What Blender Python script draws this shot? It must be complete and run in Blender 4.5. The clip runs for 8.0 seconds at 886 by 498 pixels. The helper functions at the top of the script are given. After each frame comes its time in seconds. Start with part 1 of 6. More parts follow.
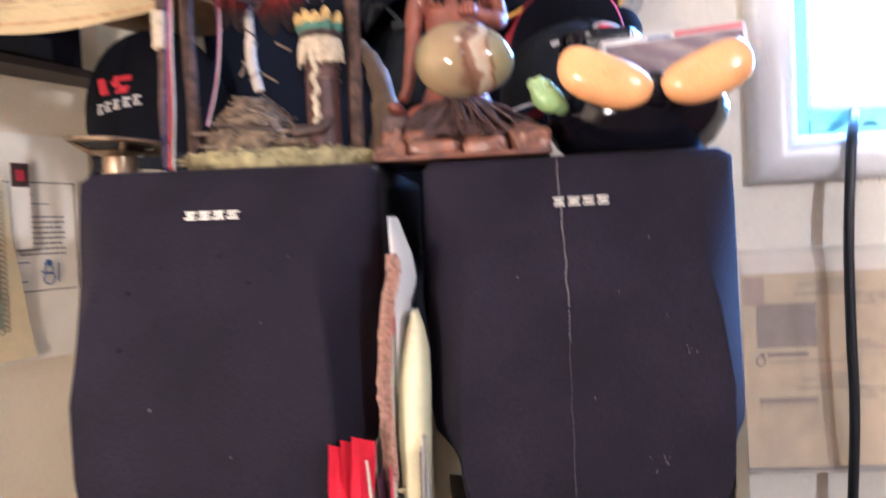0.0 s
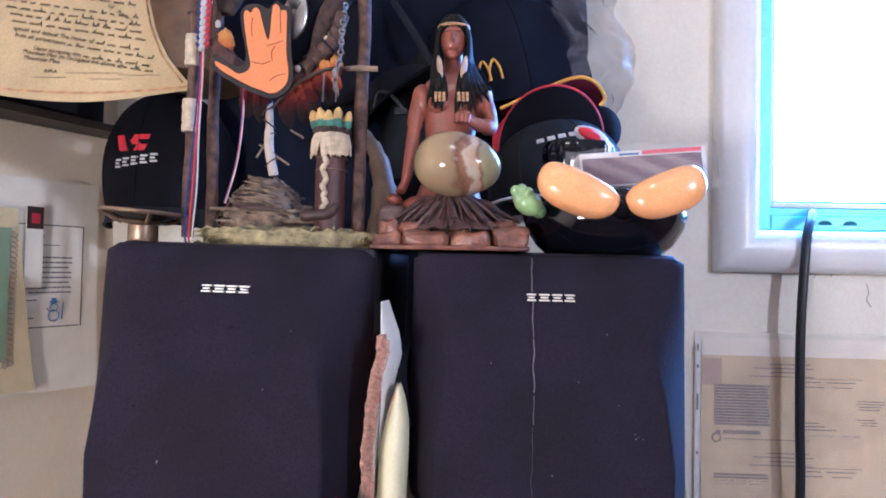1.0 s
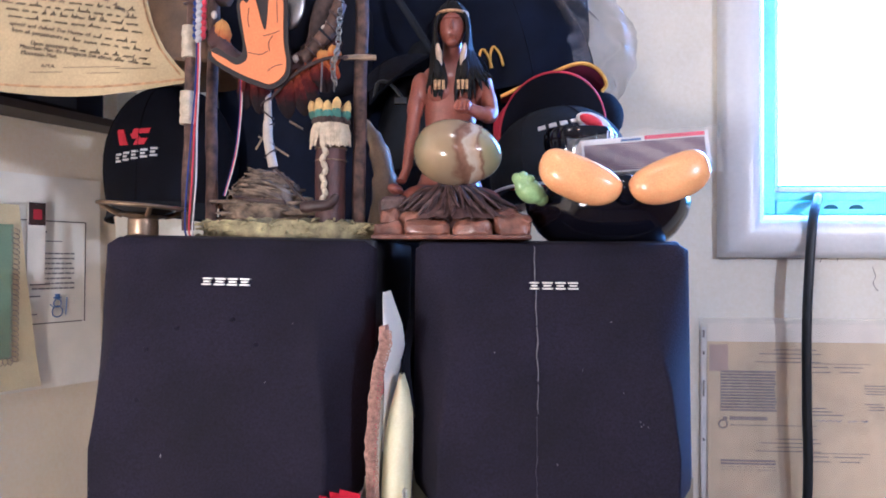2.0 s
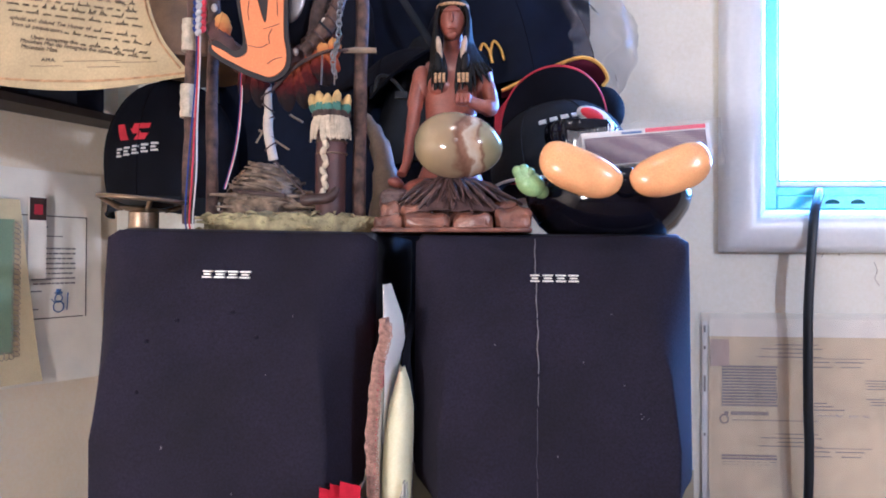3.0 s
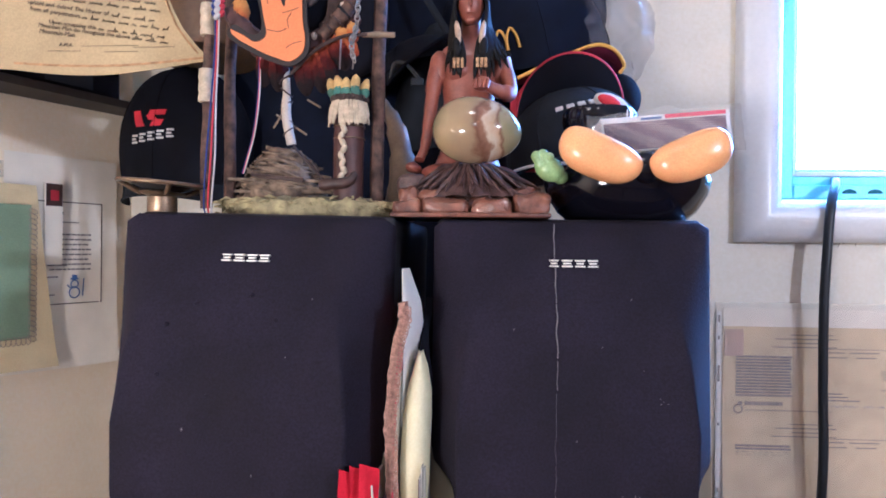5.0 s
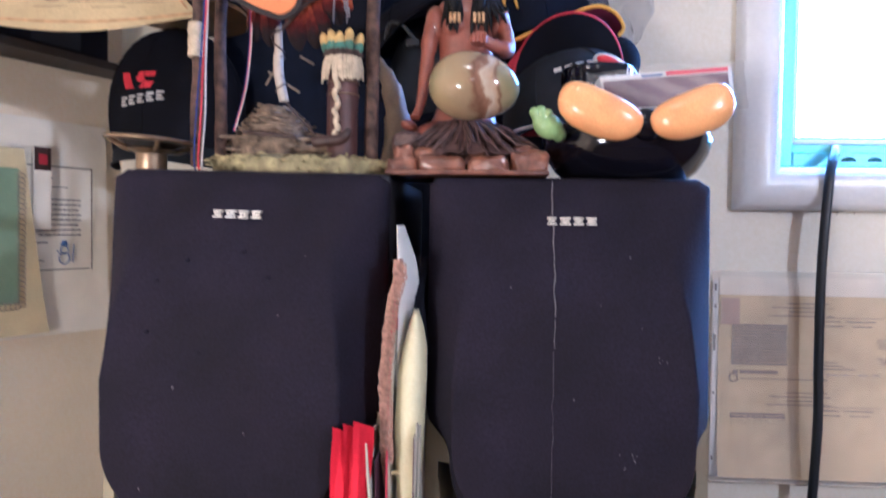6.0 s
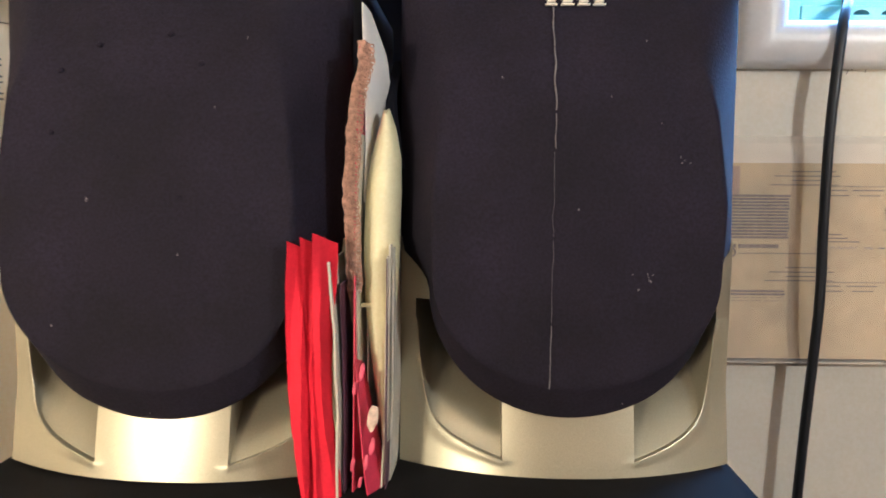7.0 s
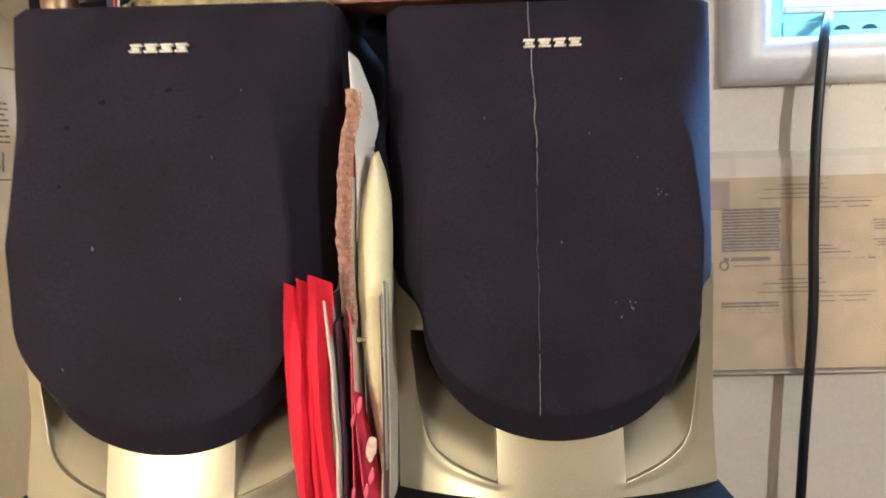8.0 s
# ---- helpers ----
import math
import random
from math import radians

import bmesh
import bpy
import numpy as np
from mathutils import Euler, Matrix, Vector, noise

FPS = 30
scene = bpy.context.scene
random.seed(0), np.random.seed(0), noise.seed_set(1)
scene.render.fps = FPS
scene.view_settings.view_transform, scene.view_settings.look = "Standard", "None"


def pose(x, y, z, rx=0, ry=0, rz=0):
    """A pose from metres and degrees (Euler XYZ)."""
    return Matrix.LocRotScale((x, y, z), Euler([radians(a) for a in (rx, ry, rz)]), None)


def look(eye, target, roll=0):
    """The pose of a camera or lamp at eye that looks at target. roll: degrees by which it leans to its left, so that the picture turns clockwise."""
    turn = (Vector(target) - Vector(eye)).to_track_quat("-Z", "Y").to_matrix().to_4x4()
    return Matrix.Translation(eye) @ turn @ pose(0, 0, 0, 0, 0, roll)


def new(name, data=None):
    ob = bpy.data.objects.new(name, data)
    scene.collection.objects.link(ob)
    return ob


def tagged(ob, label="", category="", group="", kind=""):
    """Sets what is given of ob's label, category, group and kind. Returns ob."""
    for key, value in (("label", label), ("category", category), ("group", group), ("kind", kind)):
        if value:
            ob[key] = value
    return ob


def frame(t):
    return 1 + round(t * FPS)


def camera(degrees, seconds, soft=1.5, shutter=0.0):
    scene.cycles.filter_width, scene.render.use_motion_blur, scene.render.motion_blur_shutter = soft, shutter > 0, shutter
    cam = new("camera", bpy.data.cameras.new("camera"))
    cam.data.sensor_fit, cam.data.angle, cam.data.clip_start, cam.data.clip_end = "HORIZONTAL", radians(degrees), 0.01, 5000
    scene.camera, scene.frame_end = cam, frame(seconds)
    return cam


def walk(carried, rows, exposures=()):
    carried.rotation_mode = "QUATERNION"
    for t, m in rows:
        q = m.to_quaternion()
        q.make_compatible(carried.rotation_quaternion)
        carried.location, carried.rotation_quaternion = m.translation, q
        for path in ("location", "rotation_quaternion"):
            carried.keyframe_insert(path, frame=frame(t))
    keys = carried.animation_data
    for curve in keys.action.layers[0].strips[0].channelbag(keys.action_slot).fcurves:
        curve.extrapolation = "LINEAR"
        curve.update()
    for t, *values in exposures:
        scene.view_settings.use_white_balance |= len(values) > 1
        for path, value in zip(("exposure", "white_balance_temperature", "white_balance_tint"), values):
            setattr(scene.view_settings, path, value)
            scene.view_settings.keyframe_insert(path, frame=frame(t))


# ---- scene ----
cam = camera(64.4, 8.0, soft=1.8, shutter=0.5)
PATH = [
    (0, (0.046, -0.48, 1.286), (-0.102, 1.514, 1.229), -2.7),
    (0.1, (0.041, -0.497, 1.29), (-0.114, 1.497, 1.279), -1.5),
    (0.5, (0.042, -0.535, 1.318), (-0.078, 1.46, 1.365), 1.5),
    (1, (0.049, -0.544, 1.321), (-0.053, 1.453, 1.375), 1.2),
    (1.5, (0.051, -0.541, 1.321), (-0.058, 1.455, 1.361), 0.5),
    (3, (0.052, -0.539, 1.316), (-0.067, 1.457, 1.338), 0.3),
    (3.5, (0.053, -0.539, 1.315), (-0.065, 1.458, 1.334), 0.4),
    (4, (0.054, -0.538, 1.313), (-0.067, 1.458, 1.328), 0.3),
    (4.5, (0.048, -0.539, 1.311), (-0.082, 1.457, 1.316), 0.5),
    (5.8, (0.042, -0.537, 1.303), (-0.105, 1.457, 1.282), 0.5),
    (6, (0.042, -0.529, 1.294), (-0.082, 1.466, 1.235), 0.8),
    (6.4, (0.033, -0.502, 1.265), (-0.055, 1.488, 1.085), 0.5),
    (6.5, (0.034, -0.488, 1.25), (-0.062, 1.499, 1.04), -0.0),
    (6.6, (0.03, -0.48, 1.228), (-0.043, 1.508, 1.021), 0.1),
    (7, (0.035, -0.448, 1.2), (-0.01, 1.539, 0.975), 0.3),
    (7.5, (0.04, -0.441, 1.199), (0.011, 1.549, 1.001), -1.1),
    (8, (0.045, -0.465, 1.215), (-0.015, 1.525, 1.027), -1.7),
]
EXPOSURES = [(0.0, 0.68, 3980, 17), (0.5, 0.66, 3700, 18), (1.0, 0.33, 3680, 18), (6.0, 0.34, 3740, 18), (6.6, 0.27, 3930, 11), (7.0, 0.26, 4140, 8), (7.5, 0.24, 4140, 8), (8.0, 0.42, 4140, 7)]
walk(cam, [(t, look(eye, target, roll)) for t, eye, target, roll in PATH], EXPOSURES)

# ---- light ----
world = bpy.data.worlds.new("sky")
scene.world = world
world.use_nodes = True
sky = world.node_tree.nodes.new("ShaderNodeTexSky")
sky.sky_type, sky.sun_disc, sky.sun_elevation, sky.sun_rotation = "NISHITA", False, radians(35), radians(200)
world.node_tree.nodes["Background"].inputs["Strength"].default_value = 0.1
world.node_tree.links.new(sky.outputs["Color"], world.node_tree.nodes["Background"].inputs["Color"])


def lamp(name, kind, energy, colour, m, size=0.1, size_y=None):
    data = bpy.data.lights.new(name, kind)
    data.energy, data.color = energy, colour
    if kind == "AREA":
        data.shape, data.size, data.size_y = "RECTANGLE", size, size_y or size
    else:
        data.shadow_soft_size = size
    ob = new(name, data)
    ob.matrix_world = m
    return ob


DAY = (0.44, 0.67, 1.0)
WARM = (1.0, 0.62, 0.27)
SOFT = (1.0, 0.735, 0.43)
lamp("window_daylight", "AREA", 15.5, DAY, look((0.70, 0.535, 1.72), (0.55, -1.0, 1.20)), 0.44, 0.54)
# next two: weak fill lights added to lift the left wall and fronts
lamp("overhead_fill", "POINT", 2.2, WARM, pose(-0.05, -0.62, 2.20), 0.06)
lamp("front_fill", "POINT", 1.2, WARM, pose(0.02, -1.00, 1.64), 0.06)
lamp("floor_lamp_bulb", "POINT", 104.0, SOFT, pose(1.85, -1.90, 1.90), 0.05)
lamp("table_lamp_bulb", "POINT", 50.0, WARM, pose(-0.61, -1.175, 1.13), 0.09)

# ---- materials ----
def mat(name, col, rough=0.6, metal=0.0, var=0.15, scale=40, fine=700, bump=0.25, dist=0.0006, col2=None, spec=0.5, coat=0.0, sss=0.0, emit=0.0, grainy=0.25):
    m = bpy.data.materials.new(name)
    m.use_nodes = True
    nt = m.node_tree
    b = nt.nodes["Principled BSDF"]
    tc = nt.nodes.new("ShaderNodeTexCoord")
    n1, n2 = nt.nodes.new("ShaderNodeTexNoise"), nt.nodes.new("ShaderNodeTexNoise")
    n1.inputs["Scale"].default_value, n1.inputs["Detail"].default_value = scale, 5
    n2.inputs["Scale"].default_value, n2.inputs["Detail"].default_value = fine, 3
    for n in (n1, n2):
        nt.links.new(tc.outputs["Object"], n.inputs["Vector"])
    mix = nt.nodes.new("ShaderNodeMix")
    mix.data_type = "RGBA"
    c2 = col2 or tuple(min(1, c * (1 + var)) for c in col)
    mix.inputs["A"].default_value = (*[c * (1 - var) for c in col], 1)
    mix.inputs["B"].default_value = (*c2, 1)
    ramp = nt.nodes.new("ShaderNodeMapRange")
    ramp.inputs["From Min"].default_value, ramp.inputs["From Max"].default_value = 0.32, 0.68
    nt.links.new(n1.outputs["Fac"], ramp.inputs["Value"])
    nt.links.new(ramp.outputs["Result"], mix.inputs["Factor"])
    grain = nt.nodes.new("ShaderNodeMix")
    grain.data_type, grain.blend_type = "RGBA", "OVERLAY"
    grain.inputs["Factor"].default_value = grainy
    nt.links.new(mix.outputs["Result"], grain.inputs["A"])
    nt.links.new(n2.outputs["Fac"], grain.inputs["B"])
    nt.links.new(grain.outputs["Result"], b.inputs["Base Color"])
    rr = nt.nodes.new("ShaderNodeMapRange")
    rr.inputs["To Min"].default_value, rr.inputs["To Max"].default_value = max(0.02, rough * 0.82), min(1, rough * 1.18)
    nt.links.new(n1.outputs["Fac"], rr.inputs["Value"])
    nt.links.new(rr.outputs["Result"], b.inputs["Roughness"])
    b.inputs["Metallic"].default_value = metal
    b.inputs["Specular IOR Level"].default_value = spec
    b.inputs["Coat Weight"].default_value = coat
    b.inputs["Coat Roughness"].default_value = 0.08
    if sss:
        b.inputs["Subsurface Weight"].default_value, b.inputs["Subsurface Scale"].default_value = sss, 0.004
    if emit:
        b.inputs["Emission Color"].default_value, b.inputs["Emission Strength"].default_value = (*col, 1), emit
    bp = nt.nodes.new("ShaderNodeBump")
    bp.inputs["Strength"].default_value, bp.inputs["Distance"].default_value = bump, dist
    nt.links.new(n2.outputs["Fac"], bp.inputs["Height"])
    nt.links.new(bp.outputs["Normal"], b.inputs["Normal"])
    return m


WALL = mat("painted_wallboard", (0.76, 0.72, 0.59), 0.55, var=0.05, scale=7, fine=220, bump=0.15)
# lighter, warmer copy of the wall paint, standing in for lamplight on the side wall
WALLW = mat("warmed_wallboard", (0.86, 0.75, 0.54), 0.55, var=0.06, scale=7, fine=220, bump=0.15)
LETTER = mat("ivory_paper", (0.88, 0.82, 0.68), 0.7, var=0.05, scale=25, fine=800, bump=0.12)
# unseen walls and ceiling, coloured dark to cut the room's bounced light
DIMWALL = mat("dark_unseen_wall", (0.17, 0.105, 0.065), 0.5, var=0.3, scale=6, fine=120, bump=0.2)
CEIL = mat("dulled_ceiling", (0.42, 0.38, 0.31), 0.8, var=0.04, scale=5)
FLOOR = mat("brown_carpet", (0.16, 0.11, 0.075), 0.95, var=0.3, scale=30, fine=400, bump=0.8, dist=0.003)
TRIM = mat("white_window_trim", (0.80, 0.80, 0.79), 0.32, var=0.04, scale=12, fine=160, bump=0.08)
# the cyan glow round the window is put into this metal's colour
ALU = mat("glow_tinted_metal", (0.34, 0.74, 0.76), 0.4, 0.2, var=0.08, scale=30)
VINYL = mat("white_sash_vinyl", (0.82, 0.83, 0.83), 0.35, var=0.03, scale=20)
CLOTH = mat("speaker_cloth", (0.0126, 0.0103, 0.0197), 0.85, var=0.34, scale=14, fine=620, bump=0.6, dist=0.0006, spec=0.2, grainy=0.7)
BOXBLK = mat("black_wood_vinyl", (0.014, 0.013, 0.016), 0.5, var=0.2, scale=30, fine=1200, bump=0.2)
SILVER = mat("silver_plastic", (0.44, 0.41, 0.285), 0.36, 0.62, var=0.05, scale=14, fine=1800, bump=0.08, dist=0.0002)
CHROME = mat("chrome_letters", (0.84, 0.81, 0.72), 0.36, 0.15, var=0.05)
STANDM = mat("black_stand_plastic", (0.011, 0.0105, 0.0105), 0.8, var=0.3, scale=25, fine=900, bump=0.25, spec=0.06)
DRIP = mat("dried_drip", (0.17, 0.16, 0.165), 0.6, var=0.25, scale=200)
RED = mat("red_paper", (0.64, 0.012, 0.024), 0.7, var=0.12, scale=50, fine=500, bump=0.2, spec=0.2)
PINK = mat("red_pink_card", (0.58, 0.03, 0.075), 0.5, var=0.15, scale=60)
PALE = mat("pale_dots", (0.60, 0.46, 0.36), 0.6, var=0.2, scale=300)
BLOTCH = mat("pink_print", (0.62, 0.09, 0.15), 0.5, var=0.2, scale=150)
WHITE = mat("white_paper", (0.80, 0.79, 0.75), 0.7, var=0.05, scale=30, fine=900, bump=0.1)
GREYP = mat("grey_paper", (0.60, 0.56, 0.46), 0.7, var=0.1, scale=40)
CREAM = mat("cream_paper", (0.73, 0.69, 0.42), 0.55, var=0.07, scale=35, fine=600, bump=0.12)
LACE = mat("tan_lace_card", (0.42, 0.25, 0.18), 0.8, var=0.4, scale=350, fine=1400, bump=0.9, dist=0.0012)
PLUM = mat("plum_card", (0.10, 0.045, 0.07), 0.5, var=0.3, scale=60)
HORN = mat("tan_horn", (0.25, 0.185, 0.11), 0.45, var=0.25, scale=40, bump=0.2)
STRAW = mat("straw_resin", (0.33, 0.285, 0.130), 0.75, var=0.5, scale=90, fine=800, bump=0.8, dist=0.0015)
BARK = mat("brown_bark", (0.088, 0.050, 0.032), 0.75, var=0.6, scale=140, fine=900, bump=0.7, dist=0.001)
WRAP = mat("rawhide_wrap", (0.52, 0.44, 0.30), 0.75, var=0.2, scale=160, bump=0.6, dist=0.001)
BONE = mat("white_bone", (0.46, 0.40, 0.32), 0.5, var=0.12, scale=90)
LOGS = mat("twig_pile", (0.19, 0.140, 0.088), 0.75, var=0.6, scale=120, fine=900, bump=0.7, dist=0.001)
BOOT = mat("dark_leather", (0.045, 0.024, 0.018), 0.45, var=0.3, scale=100, bump=0.5)
QUIV = mat("brown_leather", (0.070, 0.030, 0.024), 0.5, var=0.3, scale=80, bump=0.4)
ORANGE = mat("orange_foam", (0.68, 0.225, 0.045), 0.6, var=0.05, scale=60)
BLACKF = mat("black_foam", (0.022, 0.017, 0.016), 0.7, var=0.2)
STEEL = mat("steel_chain", (0.36, 0.35, 0.33), 0.3, 1.0, var=0.1)
FEAT_Y = mat("yellow_feather", (0.48, 0.33, 0.09), 0.7, var=0.25, scale=150)
FEAT_G = mat("green_feather", (0.06, 0.15, 0.115), 0.7, var=0.3, scale=150)
FUR = mat("brown_fur", (0.075, 0.050, 0.040), 0.9, var=0.4, scale=160, fine=1500, bump=1.0, dist=0.002)
YARN_R = mat("red_yarn", (0.46, 0.03, 0.035), 0.8, var=0.15)
YARN_W = mat("white_yarn", (0.48, 0.46, 0.44), 0.8, var=0.1)
YARN_B = mat("blue_yarn", (0.020, 0.035, 0.18), 0.8, var=0.2)
SKIN = mat("glazed_red_brown", (0.225, 0.070, 0.036), 0.44, var=0.15, scale=60, fine=500, bump=0.1, coat=0.3)
HAIR = mat("glazed_black", (0.010, 0.009, 0.009), 0.6, var=0.3, scale=200, bump=0.5, spec=0.15)
BANDM = mat("ochre_band", (0.40, 0.25, 0.10), 0.5, var=0.5, scale=420)
FEAT_W = mat("glazed_white", (0.40, 0.30, 0.20), 0.45, var=0.25, scale=130)
ROCK = mat("glazed_rock", (0.15, 0.060, 0.036), 0.34, var=0.5, col2=(0.25, 0.105, 0.052), scale=75, fine=500, bump=0.5, dist=0.001, coat=0.35)
TWIG = mat("glazed_twigs", (0.085, 0.050, 0.042), 0.45, var=0.45, scale=120, bump=0.6, dist=0.001)
BLACKC = mat("black_glaze", (0.004, 0.004, 0.008), 0.10, var=0.1, spec=0.35, coat=0.1, bump=0.02)
FOOT = mat("orange_glaze", (0.86, 0.44, 0.14), 0.26, var=0.10, scale=45, bump=0.02, coat=0.22)
GREEN = mat("green_glaze", (0.29, 0.43, 0.155), 0.2, var=0.12, scale=70, bump=0.05, coat=0.4)
BRASS = mat("aged_brass", (0.27, 0.20, 0.12), 0.36, 0.85, var=0.25, scale=90)
CONE = mat("paper_cone", (0.03, 0.028, 0.028), 0.7, var=0.2)
TEAL = mat("teal_gasket", (0.10, 0.42, 0.40), 0.5, var=0.1)
NAVY = mat("navy_cloth", (0.0065, 0.0085, 0.0190), 0.85, var=0.35, scale=18, fine=1600, bump=0.5, spec=0.12)
BLACKCAP = mat("black_twill", (0.0065, 0.0070, 0.0120), 0.85, var=0.25, scale=25, fine=2200, bump=0.5, spec=0.12)
GREYCAP = mat("charcoal_twill", (0.020, 0.022, 0.028), 0.85, var=0.2, scale=25, fine=2200, bump=0.5, spec=0.15)
REDTRIM = mat("red_trim", (0.40, 0.018, 0.030), 0.7, var=0.15)
DARKRED = mat("dark_red_twill", (0.085, 0.010, 0.026), 0.8, var=0.2, scale=40, fine=2000, bump=0.4, spec=0.2)
YELTRIM = mat("yellow_thread", (0.72, 0.42, 0.03), 0.6, var=0.12)
REDLOGO = mat("red_thread", (0.60, 0.025, 0.03), 0.65, var=0.12, fine=2500, bump=0.5)
WHTLOGO = mat("white_thread", (0.72, 0.70, 0.66), 0.65, var=0.08, fine=2500, bump=0.5)
PARCH = mat("parchment", (0.47, 0.375, 0.18), 0.7, var=0.12, scale=14, fine=500, bump=0.15)
PARBORD = mat("parchment_border", (0.42, 0.26, 0.10), 0.7, var=0.35, scale=120)
INK = mat("faded_ink", (0.10, 0.075, 0.055), 0.7, var=0.3, scale=300)
INKG = mat("grey_print", (0.20, 0.175, 0.165), 0.7, var=0.3, scale=400)
INKL = mat("light_print", (0.31, 0.25, 0.20), 0.7, var=0.2, scale=250)
BLUEI = mat("blue_print", (0.07, 0.13, 0.32), 0.7, var=0.2)
YCARD = mat("yellow_card", (0.70, 0.59, 0.32), 0.65, var=0.08, scale=25)
GCARD = mat("green_card", (0.23, 0.31, 0.19), 0.65, var=0.08, scale=25)
PAGE = mat("aged_page", (0.67, 0.53, 0.30), 0.7, var=0.10, scale=10, fine=500, bump=0.1)
PAGEC = mat("pink_stamp", (0.50, 0.36, 0.27), 0.7, var=0.1)
TAN = mat("tan_leather", (0.22, 0.125, 0.045), 0.55, var=0.3, scale=28, bump=0.3)
CORDM = mat("black_cable", (0.010, 0.012, 0.016), 0.4, var=0.2)
MATCHW = mat("white_cardboard", (0.70, 0.66, 0.60), 0.6, var=0.06)
MATCHR = mat("red_cardboard", (0.55, 0.03, 0.06), 0.5, var=0.1)
# dark slot colour with the window's cyan haze mixed in
HOLE = mat("haze_tinted_slot", (0.010, 0.09, 0.11), 0.6, var=0.2)
SHADEW = mat("dark_shade_board", (0.035, 0.025, 0.020), 0.6, var=0.3, scale=30)


def bands(name):
    """Banded onyx: beige-green stone with brown and cream veins along x."""
    m = mat(name, (0.5, 0.45, 0.3), 0.12, var=0.1, coat=0.5, bump=0.02)
    nt = m.node_tree
    b = nt.nodes["Principled BSDF"]
    tc = nt.nodes.new("ShaderNodeTexCoord")
    n = nt.nodes.new("ShaderNodeTexNoise")
    n.inputs["Scale"].default_value, n.inputs["Detail"].default_value = 45, 6
    sep = nt.nodes.new("ShaderNodeSeparateXYZ")
    mul = nt.nodes.new("ShaderNodeMath")
    mul.operation, mul.inputs[1].default_value, mul.inputs[2].default_value = "MULTIPLY_ADD", 0.52, -0.26
    pos = nt.nodes.new("ShaderNodeMath")
    pos.operation, pos.inputs[1].default_value = "MULTIPLY_ADD", 13.0
    ramp = nt.nodes.new("ShaderNodeValToRGB")
    cr = ramp.color_ramp
    stops = [(0.0, (0.24, 0.21, 0.10)), (0.22, (0.36, 0.27, 0.13)), (0.47, (0.27, 0.20, 0.11)), (0.55, (0.15, 0.075, 0.04)), (0.62, (0.24, 0.14, 0.08)),
             (0.66, (0.50, 0.42, 0.31)), (0.74, (0.40, 0.28, 0.16)), (0.78, (0.18, 0.10, 0.055)), (0.83, (0.28, 0.24, 0.12)), (1.0, (0.22, 0.20, 0.10))]
    while len(cr.elements) < len(stops):
        cr.elements.new(0.5)
    for e, (p, c) in zip(cr.elements, stops):
        e.position, e.color = p, (*c, 1)
    nt.links.new(tc.outputs["Object"], n.inputs["Vector"])
    nt.links.new(tc.outputs["Object"], sep.inputs[0])
    nt.links.new(n.outputs["Fac"], mul.inputs[0])
    add = nt.nodes.new("ShaderNodeMath")
    add.operation, add.inputs[1].default_value = "ADD", 0.5
    nt.links.new(mul.outputs[0], add.inputs[0])
    nt.links.new(sep.outputs["X"], pos.inputs[0])
    nt.links.new(add.outputs[0], pos.inputs[2])
    nt.links.new(pos.outputs[0], ramp.inputs["Fac"])
    nt.links.new(ramp.outputs["Color"], b.inputs["Base Color"])
    b.inputs["Subsurface Weight"].default_value, b.inputs["Subsurface Scale"].default_value = 0.06, 0.003
    return m


def film(name, clear, tint, rough):
    """Clear plastic film: mostly seen through, with a glossy skin."""
    m = bpy.data.materials.new(name)
    m.use_nodes = True
    nt = m.node_tree
    b, out = nt.nodes["Principled BSDF"], nt.nodes["Material Output"]
    b.inputs["Base Color"].default_value, b.inputs["Roughness"].default_value = (*tint, 1), rough
    tr, mx = nt.nodes.new("ShaderNodeBsdfTransparent"), nt.nodes.new("ShaderNodeMixShader")
    n = nt.nodes.new("ShaderNodeTexNoise")
    n.inputs["Scale"].default_value, n.inputs["Detail"].default_value = 35, 4
    tc = nt.nodes.new("ShaderNodeTexCoord")
    r = nt.nodes.new("ShaderNodeMapRange")
    r.inputs["To Min"].default_value, r.inputs["To Max"].default_value = (1 - clear) * 0.5, (1 - clear) * 1.5
    bp = nt.nodes.new("ShaderNodeBump")
    bp.inputs["Strength"].default_value, bp.inputs["Distance"].default_value = 0.4, 0.004
    nt.links.new(tc.outputs["Object"], n.inputs["Vector"])
    nt.links.new(n.outputs["Fac"], r.inputs["Value"])
    nt.links.new(n.outputs["Fac"], bp.inputs["Height"])
    nt.links.new(bp.outputs["Normal"], b.inputs["Normal"])
    nt.links.new(r.outputs["Result"], mx.inputs["Fac"])
    nt.links.new(tr.outputs[0], mx.inputs[1])
    nt.links.new(b.outputs[0], mx.inputs[2])
    nt.links.new(mx.outputs[0], out.inputs["Surface"])
    return m


